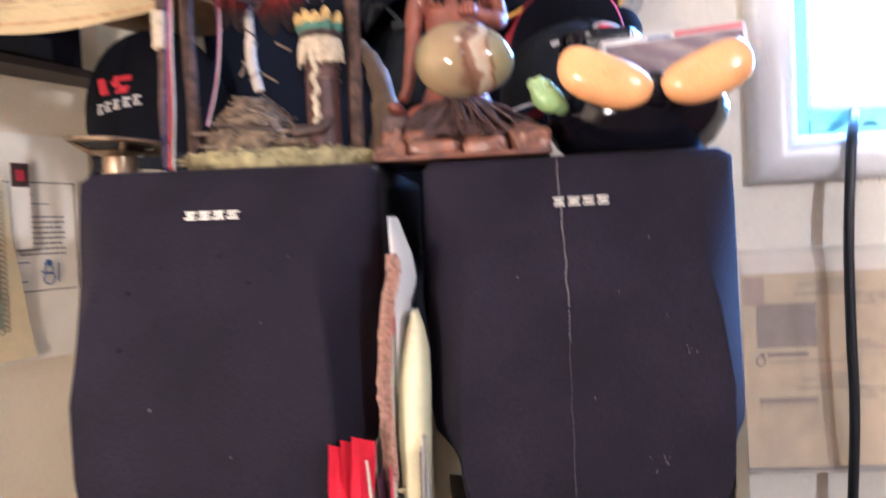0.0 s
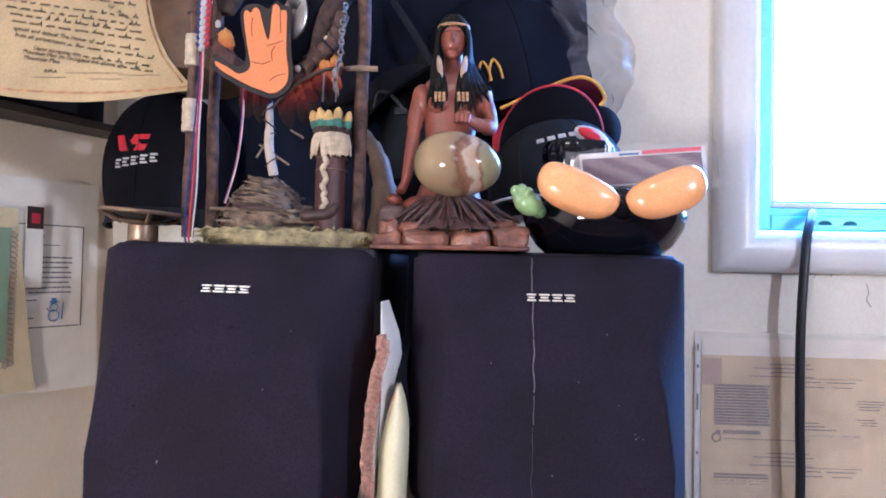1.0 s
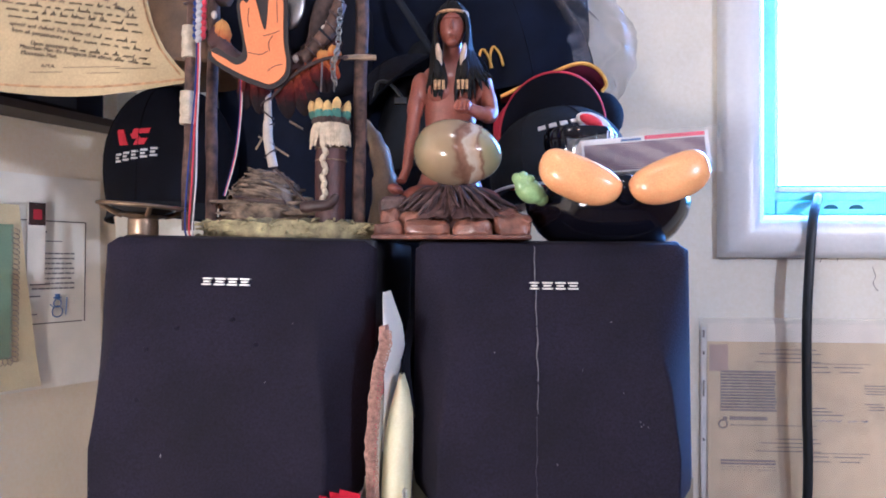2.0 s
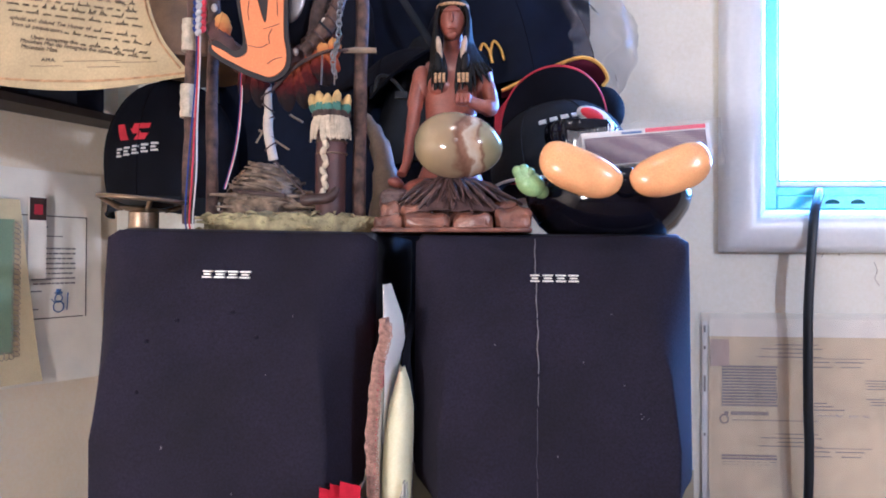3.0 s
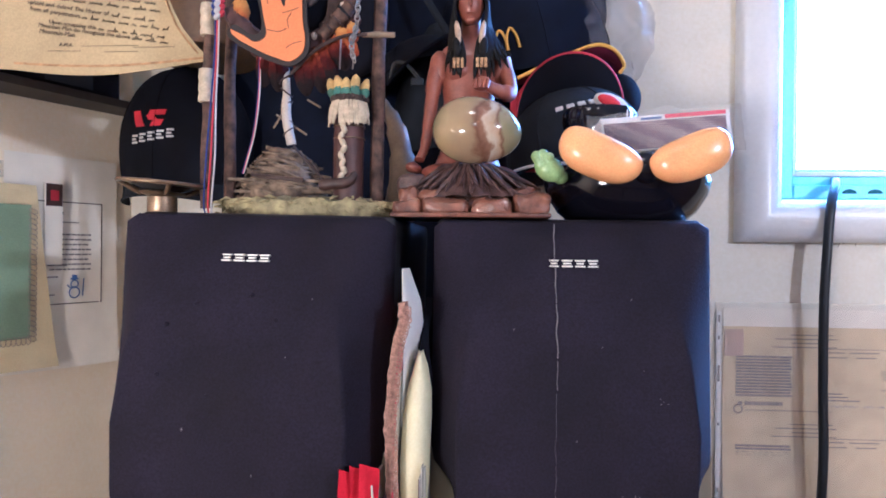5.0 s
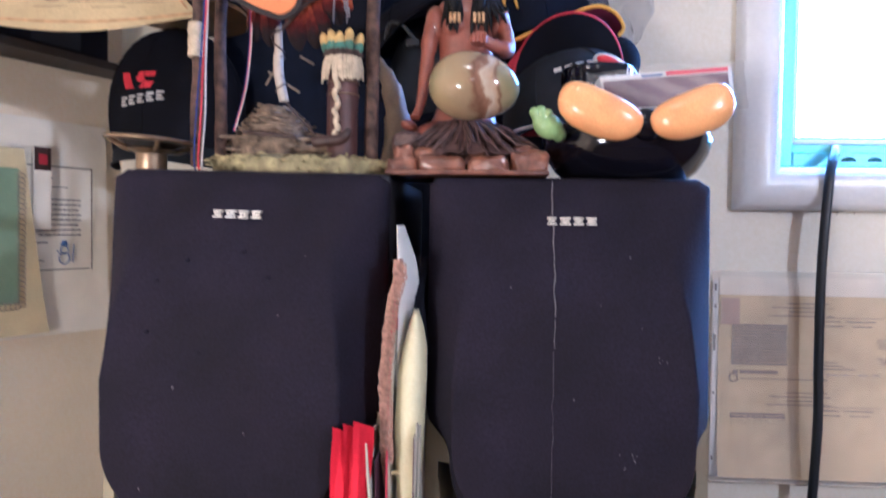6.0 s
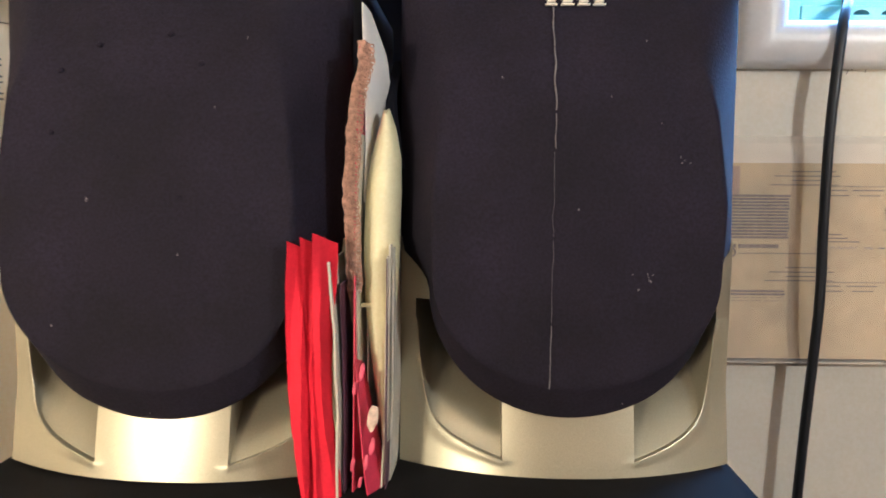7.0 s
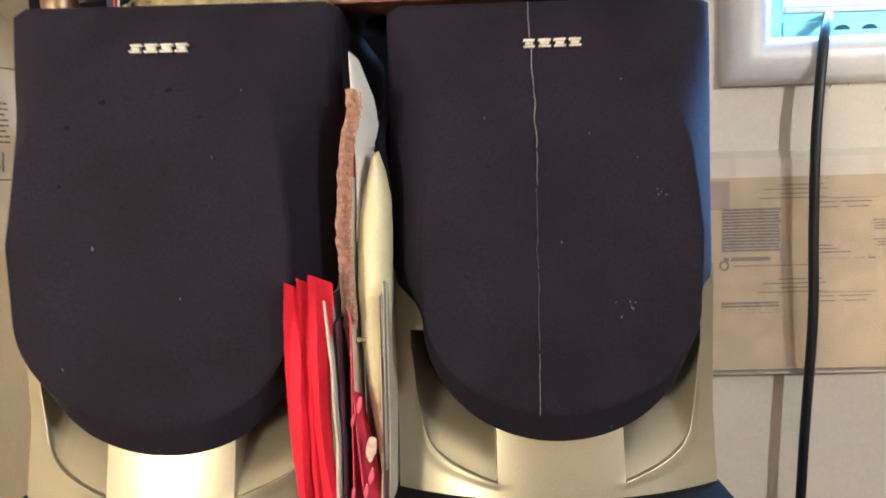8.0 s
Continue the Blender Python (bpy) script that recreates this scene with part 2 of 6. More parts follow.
def graded(name, stops):
    """A matt surface whose dye runs through the stops from the foot of the piece to its head."""
    m = mat(name, (0.3, 0.1, 0.03), 0.8, var=0.3, scale=160, fine=1500, bump=0.6, dist=0.0008, spec=0.2)
    nt = m.node_tree
    tc, sep, ramp = nt.nodes.new("ShaderNodeTexCoord"), nt.nodes.new("ShaderNodeSeparateXYZ"), nt.nodes.new("ShaderNodeValToRGB")
    wob, add = nt.nodes.new("ShaderNodeTexNoise"), nt.nodes.new("ShaderNodeMath")
    wob.inputs["Scale"].default_value = 260
    add.operation, add.inputs[1].default_value = "MULTIPLY_ADD", 0.35
    cr = ramp.color_ramp
    while len(cr.elements) < len(stops):
        cr.elements.new(0.5)
    for e, (p, c) in zip(cr.elements, stops):
        e.position, e.color = p, (*c, 1)
    nt.links.new(tc.outputs["Generated"], sep.inputs[0])
    nt.links.new(tc.outputs["Object"], wob.inputs["Vector"])
    nt.links.new(wob.outputs["Fac"], add.inputs[0])
    nt.links.new(sep.outputs["Z"], add.inputs[2])
    nt.links.new(add.outputs[0], ramp.inputs["Fac"])
    nt.links.new(ramp.outputs["Color"], nt.nodes["Principled BSDF"].inputs["Base Color"])
    return m


def dotted(name):
    """Purple-grey striking strip with rows of pale dots."""
    m = mat(name, (0.20, 0.13, 0.15), 0.8, var=0.3, scale=300, fine=2500, bump=0.6)
    nt = m.node_tree
    tc, vo, ramp = nt.nodes.new("ShaderNodeTexCoord"), nt.nodes.new("ShaderNodeTexVoronoi"), nt.nodes.new("ShaderNodeValToRGB")
    vo.inputs["Scale"].default_value, vo.inputs["Randomness"].default_value = 560, 0.15
    ramp.color_ramp.elements[0].position, ramp.color_ramp.elements[0].color = 0.30, (0.46, 0.36, 0.36, 1)
    ramp.color_ramp.elements[1].position, ramp.color_ramp.elements[1].color = 0.42, (0.13, 0.075, 0.10, 1)
    nt.links.new(tc.outputs["Object"], vo.inputs["Vector"])
    nt.links.new(vo.outputs["Distance"], ramp.inputs["Fac"])
    nt.links.new(ramp.outputs["Color"], nt.nodes["Principled BSDF"].inputs["Base Color"])
    return m


MATCHS = dotted("striker_strip")
FLAME = graded("flame_feather", ((0.45, (0.012, 0.007, 0.008)), (0.72, (0.075, 0.008, 0.007)), (0.92, (0.20, 0.035, 0.010)), (1.0, (0.32, 0.08, 0.015))))
AMBER = graded("amber_feather", ((0.20, (0.20, 0.035, 0.010)), (0.55, (0.42, 0.11, 0.018)), (0.95, (0.58, 0.29, 0.05))))
ONYX = bands("banded_onyx")
FILM = film("clear_sleeve", 0.86, (0.8, 0.8, 0.8), 0.12)
SLEEVE = film("loose_sleeve", 0.80, (0.80, 0.76, 0.70), 0.20)
BAGM = film("clear_bag", 0.62, (0.23, 0.23, 0.27), 0.22)
GLASS = film("window_glass", 0.93, (0.8, 0.9, 0.9), 0.02)
GLOW = bpy.data.materials.new("sky_backdrop")
GLOW.use_nodes = True
e = GLOW.node_tree.nodes["Principled BSDF"]
e.inputs["Base Color"].default_value = (0.7, 0.8, 0.9, 1)
e.inputs["Emission Color"].default_value, e.inputs["Emission Strength"].default_value = (0.80, 0.92, 1.0, 1), 9.0
BULB = mat("lamp_shade_glow", (1.0, 0.80, 0.52), 0.5, var=0.02, emit=3.0)


# ---- building helpers ----
ORIGIN = {}


def thing(name, loc, label, category, group="", kind=""):
    """An empty at the base of a thing; its parts are built in world places and hung under it."""
    ob = new(name)
    ob.empty_display_size = 0.02
    ob.location = loc
    ORIGIN[ob.name] = Vector(loc)
    return tagged(ob, label, category, group, kind)


def part(name, bm, mats, parent=None, label="", smooth=True, angle=40):
    """One mesh object out of bm, under parent."""
    base = ORIGIN.get(parent.name, Vector()) if parent else Vector()
    bmesh.ops.recalc_face_normals(bm, faces=bm.faces)
    if base.length:
        bmesh.ops.translate(bm, vec=-base, verts=bm.verts)
    me = bpy.data.meshes.new(name)
    bm.to_mesh(me)
    bm.free()
    for m in mats if isinstance(mats, (list, tuple)) else [mats]:
        me.materials.append(m)
    if smooth:
        me.shade_smooth()
        me.set_sharp_from_angle(angle=radians(angle))
    ob = new(name, me)
    if parent:
        ob.parent = parent
        ORIGIN[ob.name] = base
    return tagged(ob, label) if label else ob


def single(name, bm, mats, label, category, group="", kind="", smooth=True, angle=40):
    """A thing of one mesh, with its origin at its own base."""
    cs = [v.co for v in bm.verts]
    lo = Vector([min(c[i] for c in cs) for i in range(3)])
    hi = Vector([max(c[i] for c in cs) for i in range(3)])
    base = Vector(((lo.x + hi.x) / 2, (lo.y + hi.y) / 2, lo.z))
    bmesh.ops.translate(bm, vec=-base, verts=bm.verts)
    ob = part(name, bm, mats, None, "", smooth, angle)
    ob.location = base
    ORIGIN[ob.name] = base
    return tagged(ob, label, category, group, kind)


def box(bm, lo, hi, bevel=0.0, seg=2, mi=0):
    geo = bmesh.ops.create_cube(bm, size=1.0)
    vs = geo["verts"]
    c, d = (Vector(lo) + Vector(hi)) / 2, Vector(hi) - Vector(lo)
    for v in vs:
        v.co = Vector((v.co.x * d.x, v.co.y * d.y, v.co.z * d.z)) + c
    faces = {f for v in vs for f in v.link_faces}
    for f in faces:
        f.material_index = mi
    if bevel:
        r = bmesh.ops.bevel(bm, geom=list({e for v in vs for e in v.link_edges}), offset=bevel, segments=seg, profile=0.5, affect="EDGES")
        for f in r["faces"]:
            f.material_index = mi
    return bm


def rings(bm, loops, mi=0, closed=True, caps=True):
    """Skin between rings of equal length."""
    vs = [[bm.verts.new(p) for p in loop] for loop in loops]
    n = len(vs[0])
    for a, b in zip(vs, vs[1:]):
        for i in range(n if closed else n - 1):
            f = bm.faces.new((a[i], a[(i + 1) % n], b[(i + 1) % n], b[i]))
            f.material_index = mi
    if caps and closed:
        for loop in (vs[0], vs[-1]):
            bm.faces.new(loop).material_index = mi
    return vs


def tube(bm, pts, radii, seg=8, mi=0, flat=1.0):
    """A tube along pts; radii is one number or one for each point; flat squeezes it."""
    pts = [Vector(p) for p in pts]
    if not isinstance(radii, (list, tuple)):
        radii = [radii] * len(pts)
    loops, side = [], None
    for i, p in enumerate(pts):
        d = (pts[min(i + 1, len(pts) - 1)] - pts[max(i - 1, 0)]).normalized()
        if side is None:
            side = d.cross(Vector((0, 1, 0)) if abs(d.y) < 0.9 else Vector((1, 0, 0))).normalized()
        side = (side - d * side.dot(d)).normalized()
        up = d.cross(side)
        loops.append([p + (side * math.cos(a) + up * math.sin(a) * flat) * radii[i] for a in (2 * math.pi * k / seg for k in range(seg))])
    rings(bm, loops, mi)
    return bm


def smooth_path(pts, n=6):
    """Points on a Catmull-Rom curve through pts."""
    p = [Vector(q) for q in pts]
    p = [p[0] * 2 - p[1]] + p + [p[-1] * 2 - p[-2]]
    out = []
    for i in range(1, len(p) - 2):
        for k in range(n):
            t = k / n
            out.append(0.5 * (2 * p[i] + (p[i + 1] - p[i - 1]) * t + (2 * p[i - 1] - 5 * p[i] + 4 * p[i + 1] - p[i + 2]) * t * t
                              + (3 * p[i] - p[i - 1] - 3 * p[i + 1] + p[i + 2]) * t ** 3))
    return out + [p[-2]]


def blob(bm, c, r, rot=(0, 0, 0), mi=0, u=20, v=14, rough=0.0, scale=40, seed=0.0):
    """An ellipsoid, worn by noise."""
    geo = bmesh.ops.create_uvsphere(bm, u_segments=u, v_segments=v, radius=1.0)
    m = Euler([radians(a) for a in rot]).to_matrix()
    for q in geo["verts"]:
        p = Vector([a * b for a, b in zip(q.co, r)])
        if rough:
            p *= 1 + rough * noise.noise((p + Vector((seed, seed * 2, 0))) * scale)
        q.co = m @ p + Vector(c)
    for f in {f for q in geo["verts"] for f in q.link_faces}:
        f.material_index = mi
    return bm


def lathe(bm, profile, c, seg=36, mi=0, sx=1.0, sy=1.0):
    """A turned form from (radius, height) pairs round the upright through c."""
    loops = [[Vector((c[0] + r * sx * math.cos(2 * math.pi * k / seg), c[1] + r * sy * math.sin(2 * math.pi * k / seg), c[2] + h)) for k in range(seg)] for r, h in profile]
    rings(bm, loops, mi)
    return bm


def sheet(bm, f, nu, nv, thick=0.0, mi=0):
    """A sheet from f(u, v), u and v in 0..1, with thickness."""
    vs = [[bm.verts.new(f(i / nu, j / nv)) for i in range(nu + 1)] for j in range(nv + 1)]
    faces = []
    for j in range(nv):
        for i in range(nu):
            q = bm.faces.new((vs[j][i], vs[j][i + 1], vs[j + 1][i + 1], vs[j + 1][i]))
            q.material_index = mi
            faces.append(q)
    if thick:
        bmesh.ops.recalc_face_normals(bm, faces=faces)
        bmesh.ops.solidify(bm, geom=faces, thickness=thick)
        for q in bm.faces:
            q.material_index = q.material_index if q.material_index else mi
    return bm


def prism(bm, outline, put, depth, mi=0):
    """A flat form of the outline (a, b), put into the world by put(a, b, c), depth thick."""
    lo = [bm.verts.new(put(a, b, 0.0)) for a, b in outline]
    hi = [bm.verts.new(put(a, b, depth)) for a, b in outline]
    n = len(outline)
    for loop in (lo, hi):
        bm.faces.new(loop).material_index = mi
    for i in range(n):
        bm.faces.new((lo[i], lo[(i + 1) % n], hi[(i + 1) % n], hi[i])).material_index = mi
    return bm


def words(name, text, size, m, material, parent, label=""):
    """Lettering in the built-in font as a thin mesh."""
    cu = bpy.data.curves.new(name, "FONT")
    cu.body, cu.size, cu.extrude = text, size, 0.0002
    tmp = bpy.data.objects.new(name, cu)
    me = bpy.data.meshes.new_from_object(tmp)
    bpy.data.objects.remove(tmp)
    base = ORIGIN.get(parent.name, Vector())
    me.transform(Matrix.Translation(-base) @ m)
    me.materials.clear()
    me.materials.append(material)
    ob = new(name, me)
    ob.parent = parent
    return tagged(ob, label) if label else ob


def lerp(a, b, t):
    return a + (b - a) * t


def step(a, b, x):
    t = max(0.0, min(1.0, (x - a) / (b - a)))
    return t * t * (3 - 2 * t)


def along(table, x):
    """Piecewise linear value from (x, value) pairs."""
    if x <= table[0][0]:
        return table[0][1]
    for (a, va), (b, vb) in zip(table, table[1:]):
        if x <= b:
            return lerp(va, vb, (x - a) / (b - a))
    return table[-1][1]


# ---- the room ----
YB = 0.443          # face of the back wall
TOP = 1.012         # top of the stand
SPT = 1.335         # top of the loudspeakers
CX, CY = -0.477, YB  # corner of the back wall and the slanting side wall
WD = Vector((-0.4226, -0.9063, 0))
WN = Vector((0.9063, -0.4226, 0))


def side_wall(s, z, off=0.0):
    """A place on the slanting side wall, s metres from the corner."""
    p = Vector((CX, CY, 0)) + WD * s + WN * off
    return Vector((p.x, p.y, z))


END = side_wall(3.30, 0)
bm = bmesh.new()
WX0, WX1, WZ0, WZ1 = 0.431, 0.93, 1.381, 1.98
for lo, hi in (((-0.70, YB, 0), (WX0, YB + 0.12, 2.4)), ((WX1, YB, 0), (2.05, YB + 0.12, 2.4)),
               ((WX0, YB, 0), (WX1, YB + 0.12, WZ0)), ((WX0, YB, WZ1), (WX1, YB + 0.12, 2.4))):
    box(bm, lo, hi)
tagged(part("wall_north", bm, WALL, smooth=False), "off-white painted wallboard behind the loudspeakers", "wall", kind="structure")
bm = bmesh.new()
pts = [side_wall(-0.02, 0), side_wall(3.30, 0), side_wall(3.30, 0, -0.12), side_wall(-0.02, 0, -0.12)]
rings(bm, [[Vector((p.x, p.y, z)) for p in pts] for z in (0, 2.4)])
tagged(part("wall_west", bm, WALLW, smooth=False), "off-white slanting side wall hung with papers, coloured lighter to read as lamplit", "wall", kind="structure")
# added walls out of view, dark so that shadows stay deep
for name, lo, hi in (("wall_east", (2.0, -2.6, 0), (2.12, YB, 2.4)), ("wall_south", (END.x - 0.1, -2.70, 0), (2.12, -2.58, 2.4))):
    tagged(part(name, box(bmesh.new(), lo, hi), DIMWALL, smooth=False), "unseen wall closing the room, dark brown to curb bounced light", "wall", kind="structure")
tagged(part("floor", box(bmesh.new(), (-2.2, -2.7, -0.1), (2.12, 0.56, 0)), FLOOR, smooth=False), "brown carpeted floor", "floor", kind="structure")
tagged(part("ceiling", box(bmesh.new(), (-2.2, -2.7, 2.4), (2.12, 0.56, 2.5)), CEIL, smooth=False), "unseen ceiling, dulled to curb bounced light", "ceiling", kind="structure")

# window: rounded moulding, metal frame, white sash, pane
win = thing("window_1", (0.68, YB, 1.324), "white window with rounded moulding and bright daylight behind", "window", kind="structure")
bm = bmesh.new()
prof = [(0.0, 0.0), (0.0, 0.010), (0.003, 0.015), (0.010, 0.021), (0.022, 0.026), (0.036, 0.026), (0.047, 0.022), (0.055, 0.015), (0.060, 0.008), (0.0615, 0.0), (0.0615, -0.03)]
loops = []
for d, h in prof:
    a, b, c, e2 = 0.370 + d, 0.9915 - d, 1.324 + d * 0.95, 2.04 - d * 0.95
    loops.append([Vector((x, YB - h, z)) for x, z in ((a, c), (b, c), (b, e2), (a, e2))])
rings(bm, loops, caps=False)
part("window_frame", bm, TRIM, win, "rounded white moulding", angle=50)


def rect_ring(x0, x1, z0, z1, w, y0, y1, bev=0.002):
    b2 = bmesh.new()
    box(b2, (x0, y0, z0), (x0 + w, y1, z1), bev)
    box(b2, (x1 - w, y0, z0), (x1, y1, z1), bev)
    box(b2, (x0 + w, y0, z0), (x1 - w, y1, z0 + w), bev)
    box(b2, (x0 + w, y0, z1 - w), (x1 - w, y1, z1), bev)
    return b2


part("metal_frame", rect_ring(0.4335, 0.9275, 1.3835, 1.9775, 0.0198, YB + 0.012, YB + 0.055), ALU, win, "pale metal frame, tinted cyan for the window's glow", smooth=False)
sash = part("sash", rect_ring(0.4535, 0.9075, 1.4160, 1.9500, 0.007, YB + 0.022, YB + 0.050, 0.001), VINYL, win, "white inner sash", smooth=False)
part("gasket", rect_ring(0.4606, 0.9004, 1.4232, 1.9428, 0.0025, YB + 0.026, YB + 0.046, 0.0006), TEAL, win, "teal gasket", smooth=False)
pane = part("pane", box(bmesh.new(), (0.4632, YB + 0.036, 1.4258), (0.8978, YB + 0.040, 1.9402)), GLASS, win, smooth=False)
pane.visible_shadow = False
part("bottom_rail", box(bmesh.new(), (0.4538, YB + 0.023, 1.4036), (0.9072, YB + 0.052, 1.4158), 0.0015), ALU, win, "pale metal bottom rail, tinted cyan for the window's glow", smooth=False)
for x in (0.527, 0.561, 0.618, 0.675):
    bow = [(x + 0.0095 * math.cos(k), 1.3915 + 0.0058 * math.sin(k)) for k in (math.pi * i / 12 for i in range(13))]
    part("weep_hole", prism(bmesh.new(), bow, lambda a, b2, c: Vector((a, YB + 0.0135 - c, b2)), 0.003), HOLE, win, "half-round drain slot, its dark tinted teal for the window haze", smooth=False)
tagged(part("backdrop", box(bmesh.new(), (-0.6, 1.25, 0.6), (2.6, 1.27, 3.4)), GLOW, smooth=False), "bright overcast sky outside the window", "sky", kind="structure")

# unseen lamps added round the bulbs that light the room
cl = thing("ceiling_lamp", (-0.05, -0.62, 2.20), "unseen warm glowing glass ceiling lamp, added round the overhead fill", "lamp")
part("canopy", lathe(bmesh.new(), [(0.07, 0.20), (0.07, 0.18), (0.02, 0.17), (0.012, 0.10)], (-0.05, -0.62, 2.20)), BRASS, cl)
part("shade", lathe(bmesh.new(), [(0.02, 0.11), (0.09, 0.09), (0.12, 0.03), (0.118, 0.028), (0.088, 0.086), (0.02, 0.106)], (-0.05, -0.62, 2.20)), BULB, cl, "frosted glass shade")


def floor_lamp(x, y, h):
    ob = thing("floor_lamp", (x, y, 0), "unseen brass floor lamp with an open warm shade, added round a bulb", "lamp", "floor lamps")
    c = (x, y, 0.0)
    part("base", lathe(bmesh.new(), [(0.13, 0.0), (0.13, 0.015), (0.03, 0.03), (0.01, 0.04)], c), BRASS, ob)
    part("pole", tube(bmesh.new(), [(x, y, 0.03), (x, y, h + 0.01)], 0.010, 12), BRASS, ob)
    part("shade", lathe(bmesh.new(), [(0.02, h), (0.05, h + 0.01), (0.09, h + 0.02), (0.088, h + 0.022), (0.048, h + 0.014), (0.02, h + 0.004)], c), BULB, ob, "open frosted shade")


floor_lamp(-0.61, -1.175, 1.00)
# this one only houses the added front fill light
floor_lamp(0.02, -1.00, 1.50)
floor_lamp(1.85, -1.90, 1.78)

# ---- stand ----
stand = thing("equipment_stand", (-0.025, 0.15, 0), "black plastic stand with rounded shoulders under the loudspeakers", "stand")
bm = bmesh.new()
prof = []
X0, X1, R = -0.285, 0.232, 0.040
for k in range(7):
    a = radians(90 * k / 6)
    prof.append((X1 - R + R * math.sin(a), TOP - R + R * math.cos(a)))
outline = [(X0 + X1 - x, z) for x, z in reversed(prof)] + prof
outline = [(X0, 0.02)] + outline + [(X1, 0.02)]
loops = []
for d, y in ((0.022, -0.094), (0.012, -0.0925), (0.004, -0.087), (0.0, -0.078), (0.0, 0.40)):
    loops.append([Vector((lerp(x, (X0 + X1) / 2, d * 2.2), y, z - (d if z > 0.1 else 0))) for x, z in outline])
rings(bm, loops)
part("cabinet", bm, STANDM, stand, angle=35)
part("plinth", box(bmesh.new(), (-0.27, -0.07, 0), (0.215, 0.39, 0.021), 0.003), BOXBLK, stand)
part("front_trim", box(bmesh.new(), (-0.235, -0.0975, 0.955), (0.185, -0.093, 0.972), 0.0015), GREYCAP, stand, "dull grey trim strip")


# ---- loudspeakers ----
HW, HT = 0.106, SPT - TOP


def outer(z):
    if z > 0.115:
        return along([(0.115, 0.087), (0.122, 0.090), (0.137, HW), (0.34, HW)], z)
    return 0.087 * math.sqrt(max(0.0, 1 - ((0.115 - z) / 0.079) ** 2))


def inner(z):
    if z > 0.125:
        return along([(0.125, 0.0835), (0.17, 0.0845), (0.22, 0.079), (0.27, 0.067), (0.306, 0.055), (0.34, 0.050)], z)
    return 0.0835 * math.sqrt(max(0.0, 1 - ((0.125 - z) / 0.066) ** 2))


def reach(f, top, a):
    """How far the outline f goes from its middle in the direction a."""
    lo2, hi2 = 0.0, 0.3
    for _ in range(40):
        r = (lo2 + hi2) / 2
        x, z = r * math.cos(a), 0.17 + r * math.sin(a)
        if z < top and abs(x) < f(z) and z > 0.03:
            lo2 = r
        else:
            hi2 = r
    return lo2


def face_y(z):
    return along([(0.0, -0.040), (0.07, -0.043), (0.17, -0.043), (0.22, -0.037), (0.26, -0.023), (0.288, -0.009), (0.306, 0.001), (0.34, 0.022)], z)


def rim_y(z):
    return along([(0.0, -0.0315), (0.05, -0.0300), (0.09, -0.0230), (0.115, -0.0150), (0.137, 0.001), (0.20, 0.005), (0.28, 0.009), (0.323, 0.013)], z)


def base_y(u, z):
    """The bowed face of the silver moulding."""
    return -0.034 + 0.026 * (abs(u) / HW) ** 2.2 + 0.20 * min(z, 0.05)


HOLLOW = [(0.0412, 0.0090), (0.050, 0.0118), (0.062, 0.0160), (0.073, 0.0210), (0.081, 0.0268), (0.0868, 0.0350), (0.0905, 0.0470), (0.0930, 0.0640), (0.0948, 0.0860), (0.0955, 0.1000)]


def hollow_floor(au):
    """Lower rim of the hollow at a distance au from the middle, rounded between its marks."""
    return (along(HOLLOW, au - 0.0012) + along(HOLLOW, au) + along(HOLLOW, au + 0.0012)) / 3


def moulding_mesh():
    """Silver front with a hollow on either side of a plain middle panel."""
    b = bmesh.new()
    half = [0.0, 0.008, 0.016, 0.024, 0.032, 0.0385, 0.0408, 0.0413]
    half += [lerp(0.0413, 0.0860, k / 26) for k in range(1, 27)] + [lerp(0.0860, 0.0954, k / 26) for k in range(1, 27)] + [0.0958, 0.0985, 0.1020, 0.1050, HW]
    us = [-a for a in reversed(half[1:])] + half
    cols = []
    for u in us:
        au = abs(u)
        cut = 0.0412 < au < 0.0956
        lo3 = hollow_floor(min(max(au, 0.0413), 0.0955))
        lo3 = min(lo3, 0.100)
        top = 0.106
        col = []
        for k in range(8):
            z = lo3 * k / 8
            lip = 0.0007 * step(0.55, 0.9, k / 8) if 0.0395 < au < 0.099 else 0
            col.append(Vector((u, base_y(u, z) - lip, z)))
        col.append(Vector((u, base_y(u, lo3) - (0.0007 if 0.0395 < au < 0.099 else 0), lo3)))
        near = min(1.0, (0.0957 - au) / 0.010) if cut else 0
        for k in range(19):
            z = lerp(lo3 + 0.0006, top - 0.0006, k / 18)
            h = z - lo3 - 0.0006
            d = (0.0028 + 0.52 * h + 6.5 * h * h) * (0.35 + 0.65 * max(0.0, near) ** 0.5) if cut else 0
            col.append(Vector((u, min(base_y(u, z) + d, 0.073), z)))
        for z in (top, 0.118, 0.130, 0.145):
            col.append(Vector((u, base_y(u, z), z)))
        cols.append([b.verts.new(p) for p in col])
    n = len(cols[0])
    for a, c in zip(cols, cols[1:]):
        for k in range(n - 1):
            f = b.faces.new((a[k], c[k], c[k + 1], a[k + 1]))
            # deep back of each hollow is coloured black for the port's shade
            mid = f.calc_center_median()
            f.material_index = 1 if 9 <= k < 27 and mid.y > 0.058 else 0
    rim = [c[0] for c in cols] + cols[-1][1:] + [c[-1] for c in reversed(cols[:-1])] + cols[0][-2:0:-1]
    backv = [b.verts.new(Vector((v.co.x, 0.0755, v.co.z))) for v in rim]
    for k in range(len(rim)):
        b.faces.new((rim[k], rim[(k + 1) % len(rim)], backv[(k + 1) % len(rim)], backv[k]))
    return b


